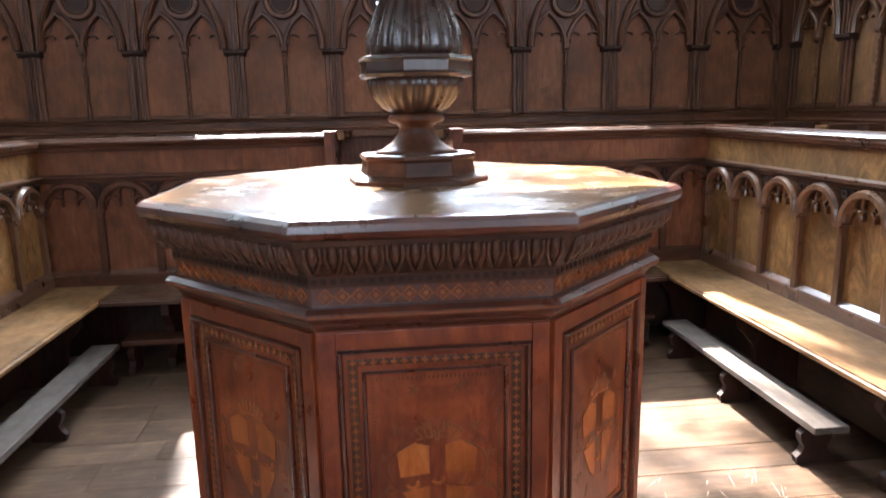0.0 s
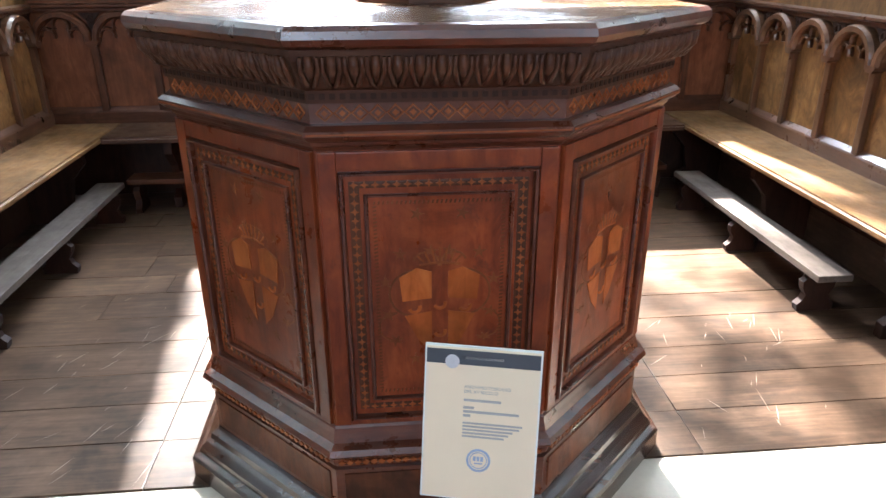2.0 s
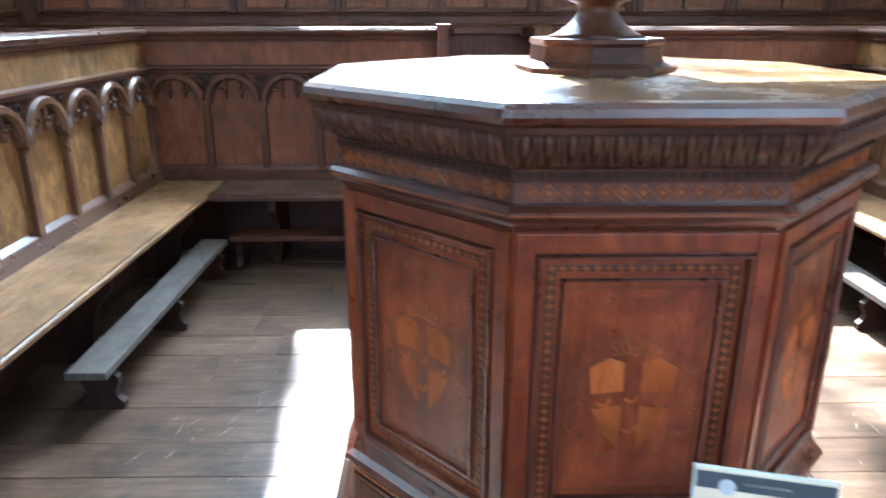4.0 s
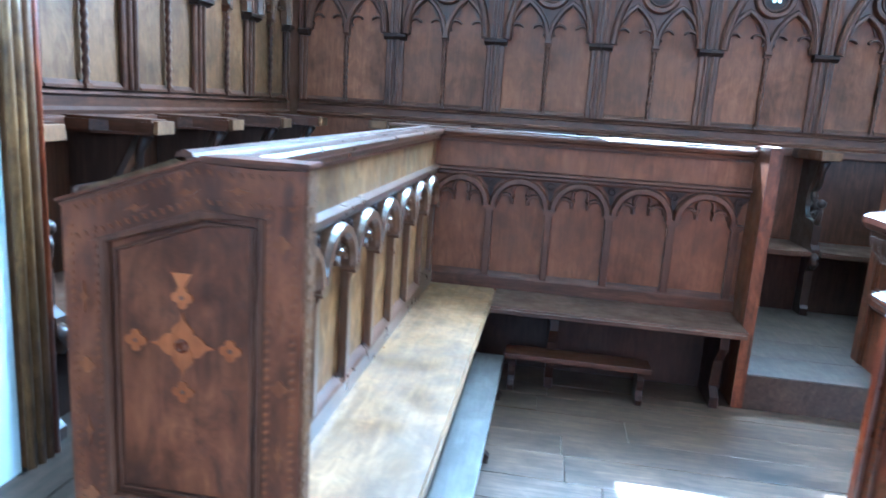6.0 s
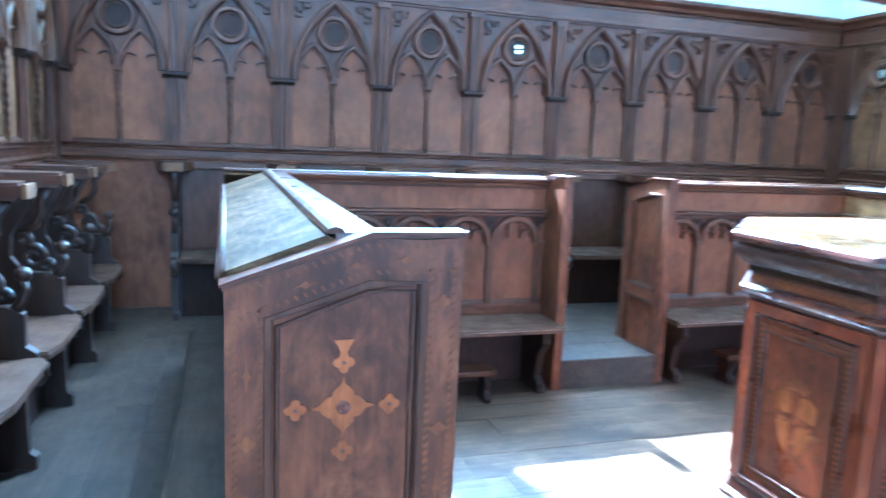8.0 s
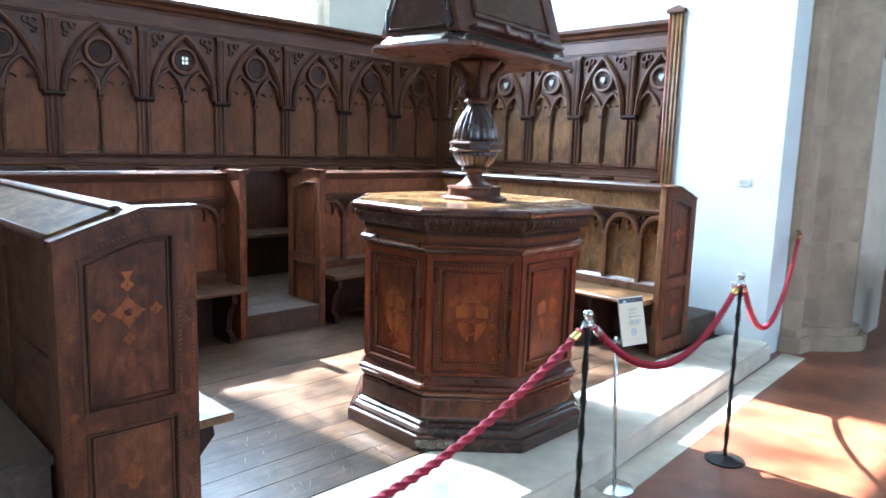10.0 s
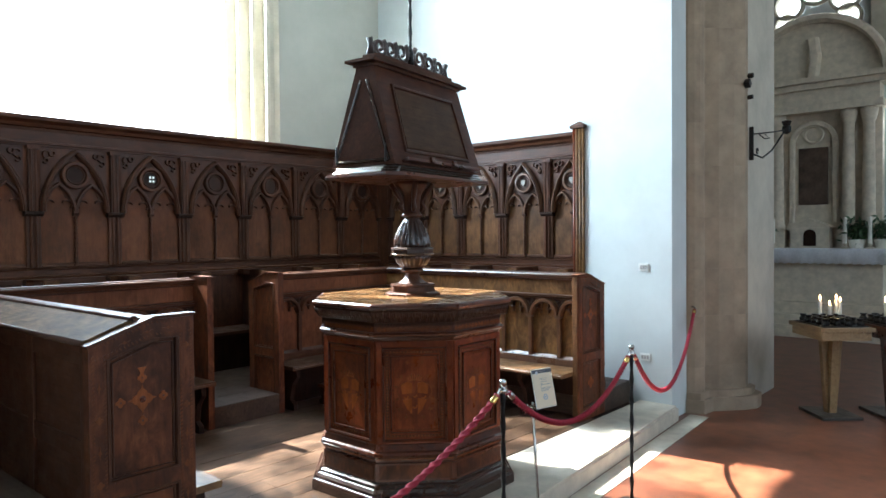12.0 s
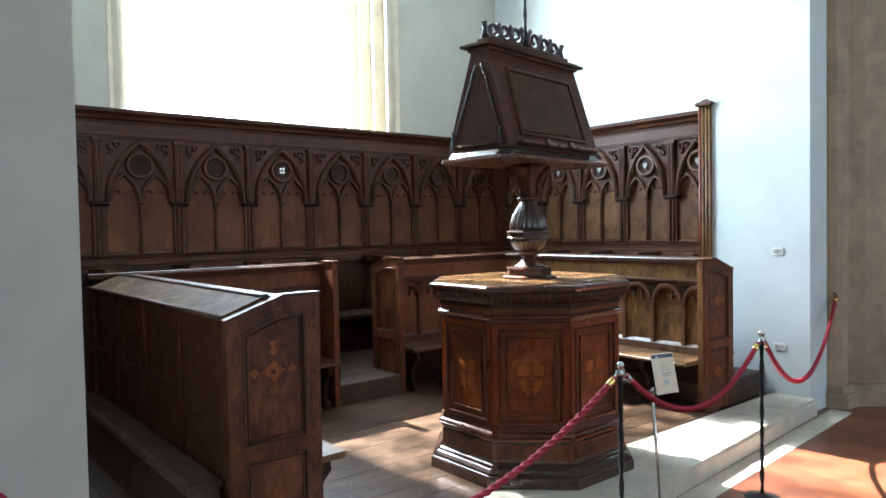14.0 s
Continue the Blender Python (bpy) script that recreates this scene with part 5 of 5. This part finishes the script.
bk = thing("iron_bracket", "black wrought-iron lamp bracket on the pier", "bracket")
part("plate", B(4.208, 4.228, -1.115, -1.07, 2.50, 2.86, 0.004), M["iron"], bk)
part("arm", tube(bmesh.new(), [(4.22, -1.12, 2.78), (4.50, -1.22, 2.82), (4.74, -1.30, 2.86)], 0.008, 6), M["iron"], bk)
part("brace", tube(bmesh.new(), [(4.22, -1.12, 2.56), (4.34, -1.17, 2.53), (4.50, -1.22, 2.62), (4.70, -1.29, 2.83)], 0.010, 6), M["iron"], bk)
bm = bmesh.new()
tube(bm, [(4.26 + 0.03 * math.cos(k * 0.7), -1.14, 2.60 + 0.03 * math.sin(k * 0.7)) for k in range(9)], 0.007, 6)
tube(bm, [(4.30, -1.15, 2.78), (4.38, -1.18, 2.74), (4.46, -1.21, 2.75), (4.40, -1.18, 2.79)], 0.006, 6)
part("scroll", bm, M["iron"], bk, "", True)
bm = lathe(bmesh.new(), [(0.012, 2.82), (0.045, 2.84), (0.05, 2.90), (0.035, 2.91), (0.055, 2.96), (0.03, 2.97)], 8, 4.76, -1.305)
part("candle_cup", bm, M["iron"], bk)
for x, z, r in ((4.06, 3.30, 0.048), (4.16, 3.40, 0.028), (4.15, 3.17, 0.024)):
    bm = bmesh.new()
    prism(bm, [(x + r * (1 - 0.25 * (k % 2)) * math.cos(k * math.pi / 4), z + r * (1 - 0.25 * (k % 2)) * math.sin(k * math.pi / 4)) for k in range(8)], "y", -1.13, -1.075)
    part("rosette", bm, M["iron"], bk)

# altar on the far wall, facing the nave
FX = 11.6
altar = thing("altar", "grey stone altar aedicule with columns and curved pediment", "altar", m=pose(FX, -0.12, 0, 0, 0, -90))
part("back_slab", B(-1.15, 1.15, -0.25, -0.003, NAVE, 4.1, 0.01), M["greystone"], altar)
part("steps", prism(bmesh.new(), [(0, NAVE), (-1.9, NAVE), (-1.9, 0.03), (-1.5, 0.03), (-1.5, 0.21), (-1.1, 0.21), (-1.1, 0.40), (0, 0.40)], "x", -1.9, 1.9), M["greystone"], altar)
part("altar_block", B(-1.25, 1.25, -0.85, -0.27, 0.401, 1.34, 0.01), M["greystone"], altar)
bm = B(-1.42, 1.42, -0.95, -0.26, 1.345, 1.40, 0.01)
part("mensa", bm, M["greystone"], altar)
bm = bmesh.new()
rl = random.Random(2)
prev = None
for i in range(61):
    x = -1.45 + 2.9 * i / 60
    y = -0.965 - 0.012 * math.sin(i * 0.9)
    zl = 1.13 + 0.012 * math.sin(i * 2.1)
    cur = [bm.verts.new(p) for p in ((x, -0.27, 1.406), (x, -0.958, 1.406), (x, y, 1.38), (x, y - 0.006, zl), (x, y + 0.004, zl), (x, y + 0.006, 1.36))]
    if prev:
        for k in range(5):
            bm.faces.new((prev[k], prev[k + 1], cur[k + 1], cur[k]))
    prev = cur
part("altar_cloth", bm, M["cloth"], altar, "white cloth with a scalloped lace hem", True)
for x in (-0.95, -0.62, 0.62, 0.95):
    bm = lathe(bmesh.new(), [(0.14, 1.75), (0.14, 1.84), (0.115, 1.90), (0.11, 2.4), (0.095, 3.75), (0.12, 3.80), (0.15, 3.95), (0.15, 4.02)], 16, x, -0.36)
    part("column", bm, M["greystone"], altar, "", True)
    part("pedestal", B(x - 0.16, x + 0.16, -0.52, -0.25, 1.41, 1.75, 0.008), M["greystone"], altar)
for z0, z1, w, d in ((4.02, 4.16, 1.2, 0.55), (4.16, 4.45, 1.14, 0.48), (4.45, 4.56, 1.24, 0.58), (4.56, 4.66, 1.36, 0.68)):
    part("entablature", B(-w, w, -d, -0.003, z0, z1, 0.006), M["greystone"], altar)
part("pediment", prism(bmesh.new(), [(-1.22, 4.665)] + [(1.22 * math.cos(a), 4.665 + 1.15 * math.sin(a)) for a in np.linspace(math.pi, 0, 19)] + [(1.22, 4.665)][:0], "y", -0.34, -0.003), M["greystone"], altar, "curved shell pediment")
part("pediment_moulding", strip(bmesh.new(), [(1.24 * math.cos(a), 4.665 + 1.17 * math.sin(a)) for a in np.linspace(math.pi, 0, 19)], 0.16, -0.30, -0.52), M["greystone"], altar)
part("pediment_crest", strip(bmesh.new(), [(0, 4.70), (0.05, 5.1), (0, 5.45)], 0.22, -0.33, -0.45), M["greystone"], altar)
part("niche_frame", strip(bmesh.new(), [(-0.38, 1.9), (-0.38, 3.45)] + arc(0, 3.45, 0.38, 180, 0, 12) + [(0.38, 1.9)], 0.10, -0.25, -0.33), M["greystone"], altar)
part("niche_oval", strip(bmesh.new(), arc(0, 3.62, 0.16, 0, 360, 16), 0.05, -0.25, -0.30), M["greystone"], altar)
part("painting", B(-0.26, 0.26, -0.285, -0.252, 2.25, 3.36, 0.004), M["picture"], altar, "dark framed panel in the niche")
bm = bmesh.new()
box(bm, -0.34, 0.34, -0.55, -0.27, 1.408, 1.80, 0.01)
prism(bm, [(-0.40, 1.80), (0.40, 1.80), (0.0, 1.98)], "y", -0.57, -0.27)
part("tabernacle", bm, M["greystone"], altar)
part("tabernacle_door", prism(bmesh.new(), [(-0.11, 1.45), (0.11, 1.45), (0.11, 1.66)] + arc(0, 1.66, 0.11, 0, 180, 8)[1:], "y", -0.562, -0.55), M["near_black"], altar)
for x in (-0.62, 0.62, 1.02):
    c = thing("altar_candle", "tall white candle on the altar", "candle", "altar candles", m=pose(FX, -0.12, 0, 0, 0, -90))
    part("wax", lathe(bmesh.new(), [(0.035, 1.50), (0.035, 1.98), (0.008, 1.985)], 10, x, -0.68), M["wax"], c)
    part("holder", lathe(bmesh.new(), [(0.08, 1.408), (0.085, 1.42), (0.03, 1.45), (0.045, 1.50)], 10, x, -0.68), M["greystone"], c)


def pot_plant(x, y):
    t = thing("potted_plant", "dark leafy plant in a pot on the altar", "plant", "altar plants", m=pose(FX, -0.12, 0, 0, 0, -90))
    part("pot", lathe(bmesh.new(), [(0.11, 1.408), (0.15, 1.56), (0.16, 1.57), (0.02, 1.575)], 12, x, y), M["wax"], t)
    bm = bmesh.new()
    rl = random.Random(int(x * 100) + 7)
    for _ in range(170):
        p = Vector((x + rl.gauss(0, 0.13), y + rl.gauss(0, 0.06), 1.74 + rl.gauss(0, 0.11)))
        u = Vector((rl.gauss(0, 1), rl.gauss(0, 1), rl.gauss(0, 1))).normalized() * 0.07
        w = u.orthogonal().normalized() * 0.028
        bm.faces.new([bm.verts.new(p + q) for q in (-u, w, u, -w)])
    tagged(part("leaves", bm, M["foliage"], t), kind="stuff")


for x in (-0.95, 0.80, 1.22):
    pot_plant(x, -0.60)

# tracery window over the altar
w2 = thing("window_2", "small traceried window glowing over the far altar", "window", kind="structure", m=pose(FX - 0.004, -0.12, 0, 0, 0, -90))
for cx, cz, r in ((0.0, 6.55, 0.34), (-0.50, 6.25, 0.26), (0.50, 6.25, 0.26), (-0.33, 6.95, 0.26), (0.33, 6.95, 0.26), (-0.55, 5.85, 0.22), (0.55, 5.85, 0.22)):
    part("pane", prism(bmesh.new(), [(cx + r * math.cos(k * 0.4189), cz + r * math.sin(k * 0.4189)) for k in range(15)], "y", -0.02, -0.004), M["daylight"], w2, "bright glass")
    part("tracery", strip(bmesh.new(), arc(cx, cz, r, 0, 360, 18), 0.07, -0.004, -0.12), M["cream"], w2)
for s in (-1, 1):
    part("jamb", B(*sorted((s * 0.95, s * 1.25)), -0.25, -0.003, 4.9, 8.5, 0.02), M["cream"], w2)
part("pane", B(1.30, 1.42, -0.02, -0.004, 3.05, 4.1), M["daylight"], w2, "bright narrow side light")


# ---- candle stands in the nave ----
def candle_stand(x, y, rz, mat, lit):
    t = thing("candle_stand", "wooden votive candle table on a tapered leg" + (" with lit candles" if lit else ""), "candle stand", "candle stands", m=pose(x, y, NAVE, 0, 0, rz))
    part("tray_frame", B(-0.30, 0.30, -0.24, 0.24, 0.80, 0.885, 0.008), M[mat], t)
    part("tray_edge", B(-0.325, 0.325, -0.265, 0.265, 0.886, 0.93, 0.006), M[mat], t)
    bm = bmesh.new()
    prism(bm, [(-0.05, 0.03), (0.05, 0.03), (0.11, 0.80), (-0.11, 0.80)], "y", -0.035, 0.035)
    prism(bm, [(-0.05, 0.03), (0.05, 0.03), (0.11, 0.80), (-0.11, 0.80)], "x", -0.03, 0.03)
    part("leg", bm, M[mat], t)
    part("foot", B(-0.24, 0.24, -0.20, 0.20, 0.0, 0.03, 0.006), M["grey_y"], t)
    part("tray", B(-0.28, 0.28, -0.22, 0.22, 0.931, 0.94), M["iron"], t)
    rl = random.Random(int(x * 100))
    for i in range(5):
        for j in range(4):
            cx, cy = -0.22 + 0.11 * i + rl.uniform(-0.02, 0.02), -0.16 + 0.105 * j + rl.uniform(-0.02, 0.02)
            part("holder", lathe(bmesh.new(), [(0.034, 0.941), (0.038, 0.965), (0.022, 0.985), (0.036, 1.01), (0.012, 1.012)], 8, cx, cy), M["iron"], t)
    for cx, cy, h in lit:
        c = thing("candle", "lit white votive candle in its holder", "candle", "votive candles", m=pose(x, y, NAVE, 0, 0, rz))
        part("wax", lathe(bmesh.new(), [(0.017, 1.0), (0.017, 1.0 + h), (0.005, 1.003 + h)], 10, cx, cy), M["wax"], c)
        part("flame", lathe(bmesh.new(), [(0.003, 1.004 + h), (0.011, 1.018 + h), (0.006, 1.038 + h), (0.001, 1.052 + h)], 8, cx, cy), M["flame"], c)
    return t


candle_stand(4.25, -1.85, 40, "ochre", [(0.20, -0.10, 0.10), (0.24, -0.02, 0.15), (0.15, -0.18, 0.14), (0.24, -0.19, 0.16)])
candle_stand(4.66, -2.33, 40, "red_x", [(-0.20, 0.16, 0.15), (-0.22, 0.05, 0.12), (-0.08, 0.12, 0.16), (-0.16, -0.10, 0.12)])
candle_stand(5.07, -2.81, 40, "ochre", [])

# ---- rope barrier ----
POSTS = [(-0.679, -1.302), (0.80, -1.325)]
for x, y in POSTS:
    t = thing("barrier_post", "slim dark twisted post with a chrome head, on the nave floor", "barrier post", "barrier posts", m=pose(x, y, NAVE))
    part("base", lathe(bmesh.new(), [(0.11, 0.0), (0.11, 0.008), (0.06, 0.018), (0.02, 0.03)], 20), M["iron"], t)
    part("shaft", tube(bmesh.new(), [(0, 0, 0.02 + 0.02 * i) for i in range(52)], 0.0125, 8, 0.45, 2), M["iron"], t, "", True)
    part("head", lathe(bmesh.new(), [(0.013, 1.03), (0.022, 1.035), (0.022, 1.05), (0.014, 1.055), (0.013, 1.070), (0.020, 1.078), (0.022, 1.090), (0.016, 1.102), (0.004, 1.105)], 14), M["chrome"], t, "chrome knob", True)
    for s in (-1, 1):
        part("hook", tube(bmesh.new(), [(0, 0, 1.05), (s * 0.03, 0, 1.06), (s * 0.045, 0, 1.035), (s * 0.04, 0, 1.02)], 0.006, 6), M["chrome"], t)
for x, y, z in ((-3.60, -0.70, 1.02), (3.46, -0.735, 0.95)):
    t = thing("wall_hook", "small iron rope hook on the pier", "hook", "rope hooks")
    part("eye", tube(bmesh.new(), [(x, y + 0.05, z), (x, y - 0.015, z + 0.005), (x, y - 0.03, z - 0.015), (x, y - 0.02, z - 0.03)], 0.007, 6), M["iron"], t)


def rope(p, q, sag, n=260):
    t = thing("barrier_rope", "twisted crimson velvet rope hanging between posts", "rope", "barrier ropes")
    pts = []
    for i in range(n + 1):
        k = i / n
        pts.append(Vector(p).lerp(Vector(q), k) - Vector((0, 0, sag * 4 * k * (1 - k))))
    part("cord", tube(bmesh.new(), pts, 0.0150, 12, 0.50, 3), M["rope"], t, "", True)
    for e, f, mat in ((pts[0], pts[8], "chrome"), (pts[-1], pts[-9], "brass")):
        d = (f - e).normalized()
        part("end_cap", tube(bmesh.new(), [e, e + d * 0.015, e + d * 0.05, e + d * 0.06], [0.010, 0.018, 0.019, 0.015], 10), M[mat], t, "polished end cap", True)


rope((-3.60, -0.725, 0.99), (-0.724, -1.30, 0.875), 0.60)
rope((-0.634, -1.304, 0.875), (0.755, -1.324, 0.875), 0.29)
rope((0.845, -1.32, 0.875), (3.455, -0.76, 0.925), 0.50)

# ---- information sign ----
sx0, sy0, sz0, sw, sh = 0.022, -1.089, 0.875, 0.166, 0.235
SIGN = Matrix.Translation((sx0, sy0, sz0)) @ Matrix.Rotation(radians(-13), 4, "Z") @ Matrix.Rotation(radians(0.6), 4, "Y") @ Matrix.Rotation(radians(-14), 4, "X")
sign = thing("information_sign", "small cream information sign on a slim steel stand", "sign", m=SIGN)
part("plate", B(-sw / 2 - 0.003, sw / 2 + 0.003, 0.001, 0.006, -sh - 0.003, 0.003, 0.001), M["white_plastic"], sign)
part("sheet", B(-sw / 2, sw / 2, -0.0008, 0.0008, -sh, 0.0), M["paper"], sign)
part("header_band", B(-sw / 2, sw / 2, -0.0016, -0.0009, -0.025, -0.003), M["ink"], sign, "dark header band")
part("seal", prism(bmesh.new(), [(-0.045 + 0.0105 * math.cos(k * 0.3927), -0.021 + 0.0105 * math.sin(k * 0.3927)) for k in range(16)], "y", -0.0026, -0.0017), M["silver"], sign, "round grey seal")


def line(x, z, w, h, mat, name="text_line"):
    part(name, B(x, x + w, -0.0016, -0.0009, z - h, z), M[mat], sign)


line(-0.026, -0.0125, 0.056, 0.0035, "pale_print")
for k, words in enumerate(("ANONIMO TOSCANO", "DEL XV SECOLO")):
    d = bpy.data.curves.new("text_line", "FONT")
    d.body, d.size, d.extrude = words, 0.0068, 0.0002
    d.materials.append(M["pale_print"])
    ob = new("text_line", d)
    ob.parent = sign
    ob.matrix_basis = Matrix.Translation((-0.026, -0.0014, -0.0605 - 0.0072 * k)) @ Matrix.Rotation(radians(90), 4, "X")
line(-0.026, -0.077, 0.055, 0.0035, "pale_print")
for k, w in enumerate((0.016, 0.082, 0.011)):
    line(-0.026, -0.0885 - 0.0062 * k, w, 0.0036, "pale_print")
for k, w in enumerate((0.088, 0.084, 0.074, 0.068, 0.062)):
    line(-0.026, -0.113 - 0.0052 * k, w, 0.0026, "pale_print")
bm = bmesh.new()
strip(bm, arc(0.0, -0.172, 0.0165, 0, 360, 24), 0.0035, -0.0009, -0.0018)
strip(bm, arc(0.0, -0.172, 0.0125, 0, 360, 24), 0.0012, -0.0009, -0.0018)
part("stamp_ring", bm, M["blue_print"], sign, "faded blue round stamp")
for k, x in enumerate((-0.008, -0.0025, 0.003)):
    part("stamp_shape", B(x, x + 0.0042, -0.0016, -0.0009, -0.173, -0.166), M["blue_print"], sign)
line(-0.006, -0.176, 0.012, 0.0018, "blue_print", "stamp_shape")
stand = thing("sign_stand", "slim steel sign stand with a round foot", "sign stand")
bm = tube(bmesh.new(), [(sx0 - 0.008, sy0 - 0.035 + 0.045, NAVE + 0.02), (sx0 - 0.008, sy0 + 0.06, sz0 - sh + 0.02)], 0.009, 10)
part("pole", bm, M["chrome"], stand, "", True)
part("foot", lathe(bmesh.new(), [(0.10, NAVE), (0.10, NAVE + 0.008), (0.02, NAVE + 0.022), (0.009, NAVE + 0.03)], 20, sx0 - 0.008, sy0 + 0.01), M["chrome"], stand)
part("clip", B(sx0 - 0.04, sx0 + 0.024, sy0 + 0.005, sy0 + 0.075, sz0 - sh - 0.006, sz0 - sh + 0.006, 0.002), M["chrome"], stand)

# ---- switches on the white wall ----
for y, z in ((-0.385, 1.372), (-0.40, 0.45)):
    t = thing("wall_switch", "small white electric plate on the plaster wall", "switch", "wall switches")
    part("plate", B(RX - 0.012, RX - 0.0005, y - 0.055, y + 0.055, z - 0.038, z + 0.038, 0.003), M["white_plastic"], t)
    for k in (-1, 0, 1):
        part("rocker", B(RX - 0.017, RX - 0.0115, y + k * 0.028 - 0.011, y + k * 0.028 + 0.011, z - 0.02, z + 0.02, 0.001), M["pale_print"], t)

# ---- nave floor border, plank floors last ----
tagged(part("floor_border", prism(bmesh.new(), [(-RX, -1.16), (0, -1.16), (RX + 0.3, slab_edge(RX) - 0.19), (RX + 0.3, slab_edge(RX) - 0.003), (0, -0.984), (-RX, -0.984)], "z", NAVE, NAVE + 0.004), M["slab"]), "pale stone border at the foot of the step", "floor", kind="structure")
floor = thing("floor", "worn dark plank floor of the chapel with scratches", "floor", kind="structure")
rw = random.Random(9)
rows = [-0.336, -0.12, 0.08, 0.27, 0.50, 0.70, 0.93, 1.12, 1.35, 1.55, 1.78, 1.97, 2.138, 2.385]
for r, (y0, y1) in enumerate(zip(rows, rows[1:])):
    cuts = [-2.09, -0.83, 0.83, 2.11] if r < 5 else [-2.09, -1.4 + 0.5 * rw.random(), 0.3 + 0.9 * rw.random(), 2.11]
    if y1 > 2.2:
        for x0, x1 in ((-2.07, -0.375), (0.445, 2.09)):
            part("plank", B(x0, x1, y0 + 0.0018, y1, -0.029, 0.0, 0.0012), M["floor"], floor)
        continue
    for x0, x1 in zip(cuts, cuts[1:]):
        dz = rw.uniform(-0.0015, 0.0015)
        part("plank", B(x0 + 0.0015, x1 - 0.0015, y0 + 0.0018, y1 - 0.0018, -0.029, dz, 0.0012), M["floor"], floor)
bm = bmesh.new()
rs = random.Random(21)
for _ in range(70):
    left_side = rs.random() < 0.62
    x, y = (rs.uniform(-1.45, -0.82), rs.uniform(-0.30, 1.0)) if left_side else (rs.uniform(0.82, 1.5), rs.uniform(-0.30, 0.5))
    a, l, w = radians(rs.gauss(62, 16)), rs.uniform(0.02, 0.12) * (1.6 if rs.random() < 0.15 else 1), rs.uniform(0.0008, 0.0022)
    u, v = Vector((math.cos(a), math.sin(a), 0)), Vector((-math.sin(a), math.cos(a), 0))
    c = Vector((x, y, 0.0021))
    bm.faces.new([bm.verts.new(c + q) for q in (-u * l / 2, v * w, u * l / 2 + v * w * 0.4, -v * w)])
tagged(part("scratch_marks", bm, M["scratch"], floor), kind="stuff")
# boards of the upper floor along the aisles
upper_floor = bpy.data.objects["floor_upper"]
for sx in (-1, 1):
    for i in range(4):
        x0, x1 = sorted((sx * (2.39 + 0.165 * i), sx * (2.39 + 0.165 * (i + 1) - 0.004)))
        part("plank", B(x0, x1, -0.236, 1.15 + 0.35 * (i % 3), UP + 0.001, UP + 0.006 + 0.001 * (i % 2), 0.0015), M["upper"], upper_floor)
        part("plank", B(x0, x1, 1.154 + 0.35 * (i % 3), 3.40, UP + 0.001, UP + 0.006 + 0.001 * ((i + 1) % 2), 0.0015), M["upper"], upper_floor)
for i in range(3):
    part("plank", B(-0.318 + 0.002, 0.385, 2.142 + 0.33 * i, 2.142 + 0.33 * (i + 1) - 0.004, UP + 0.001, UP + 0.006, 0.0015), M["upper"], upper_floor)
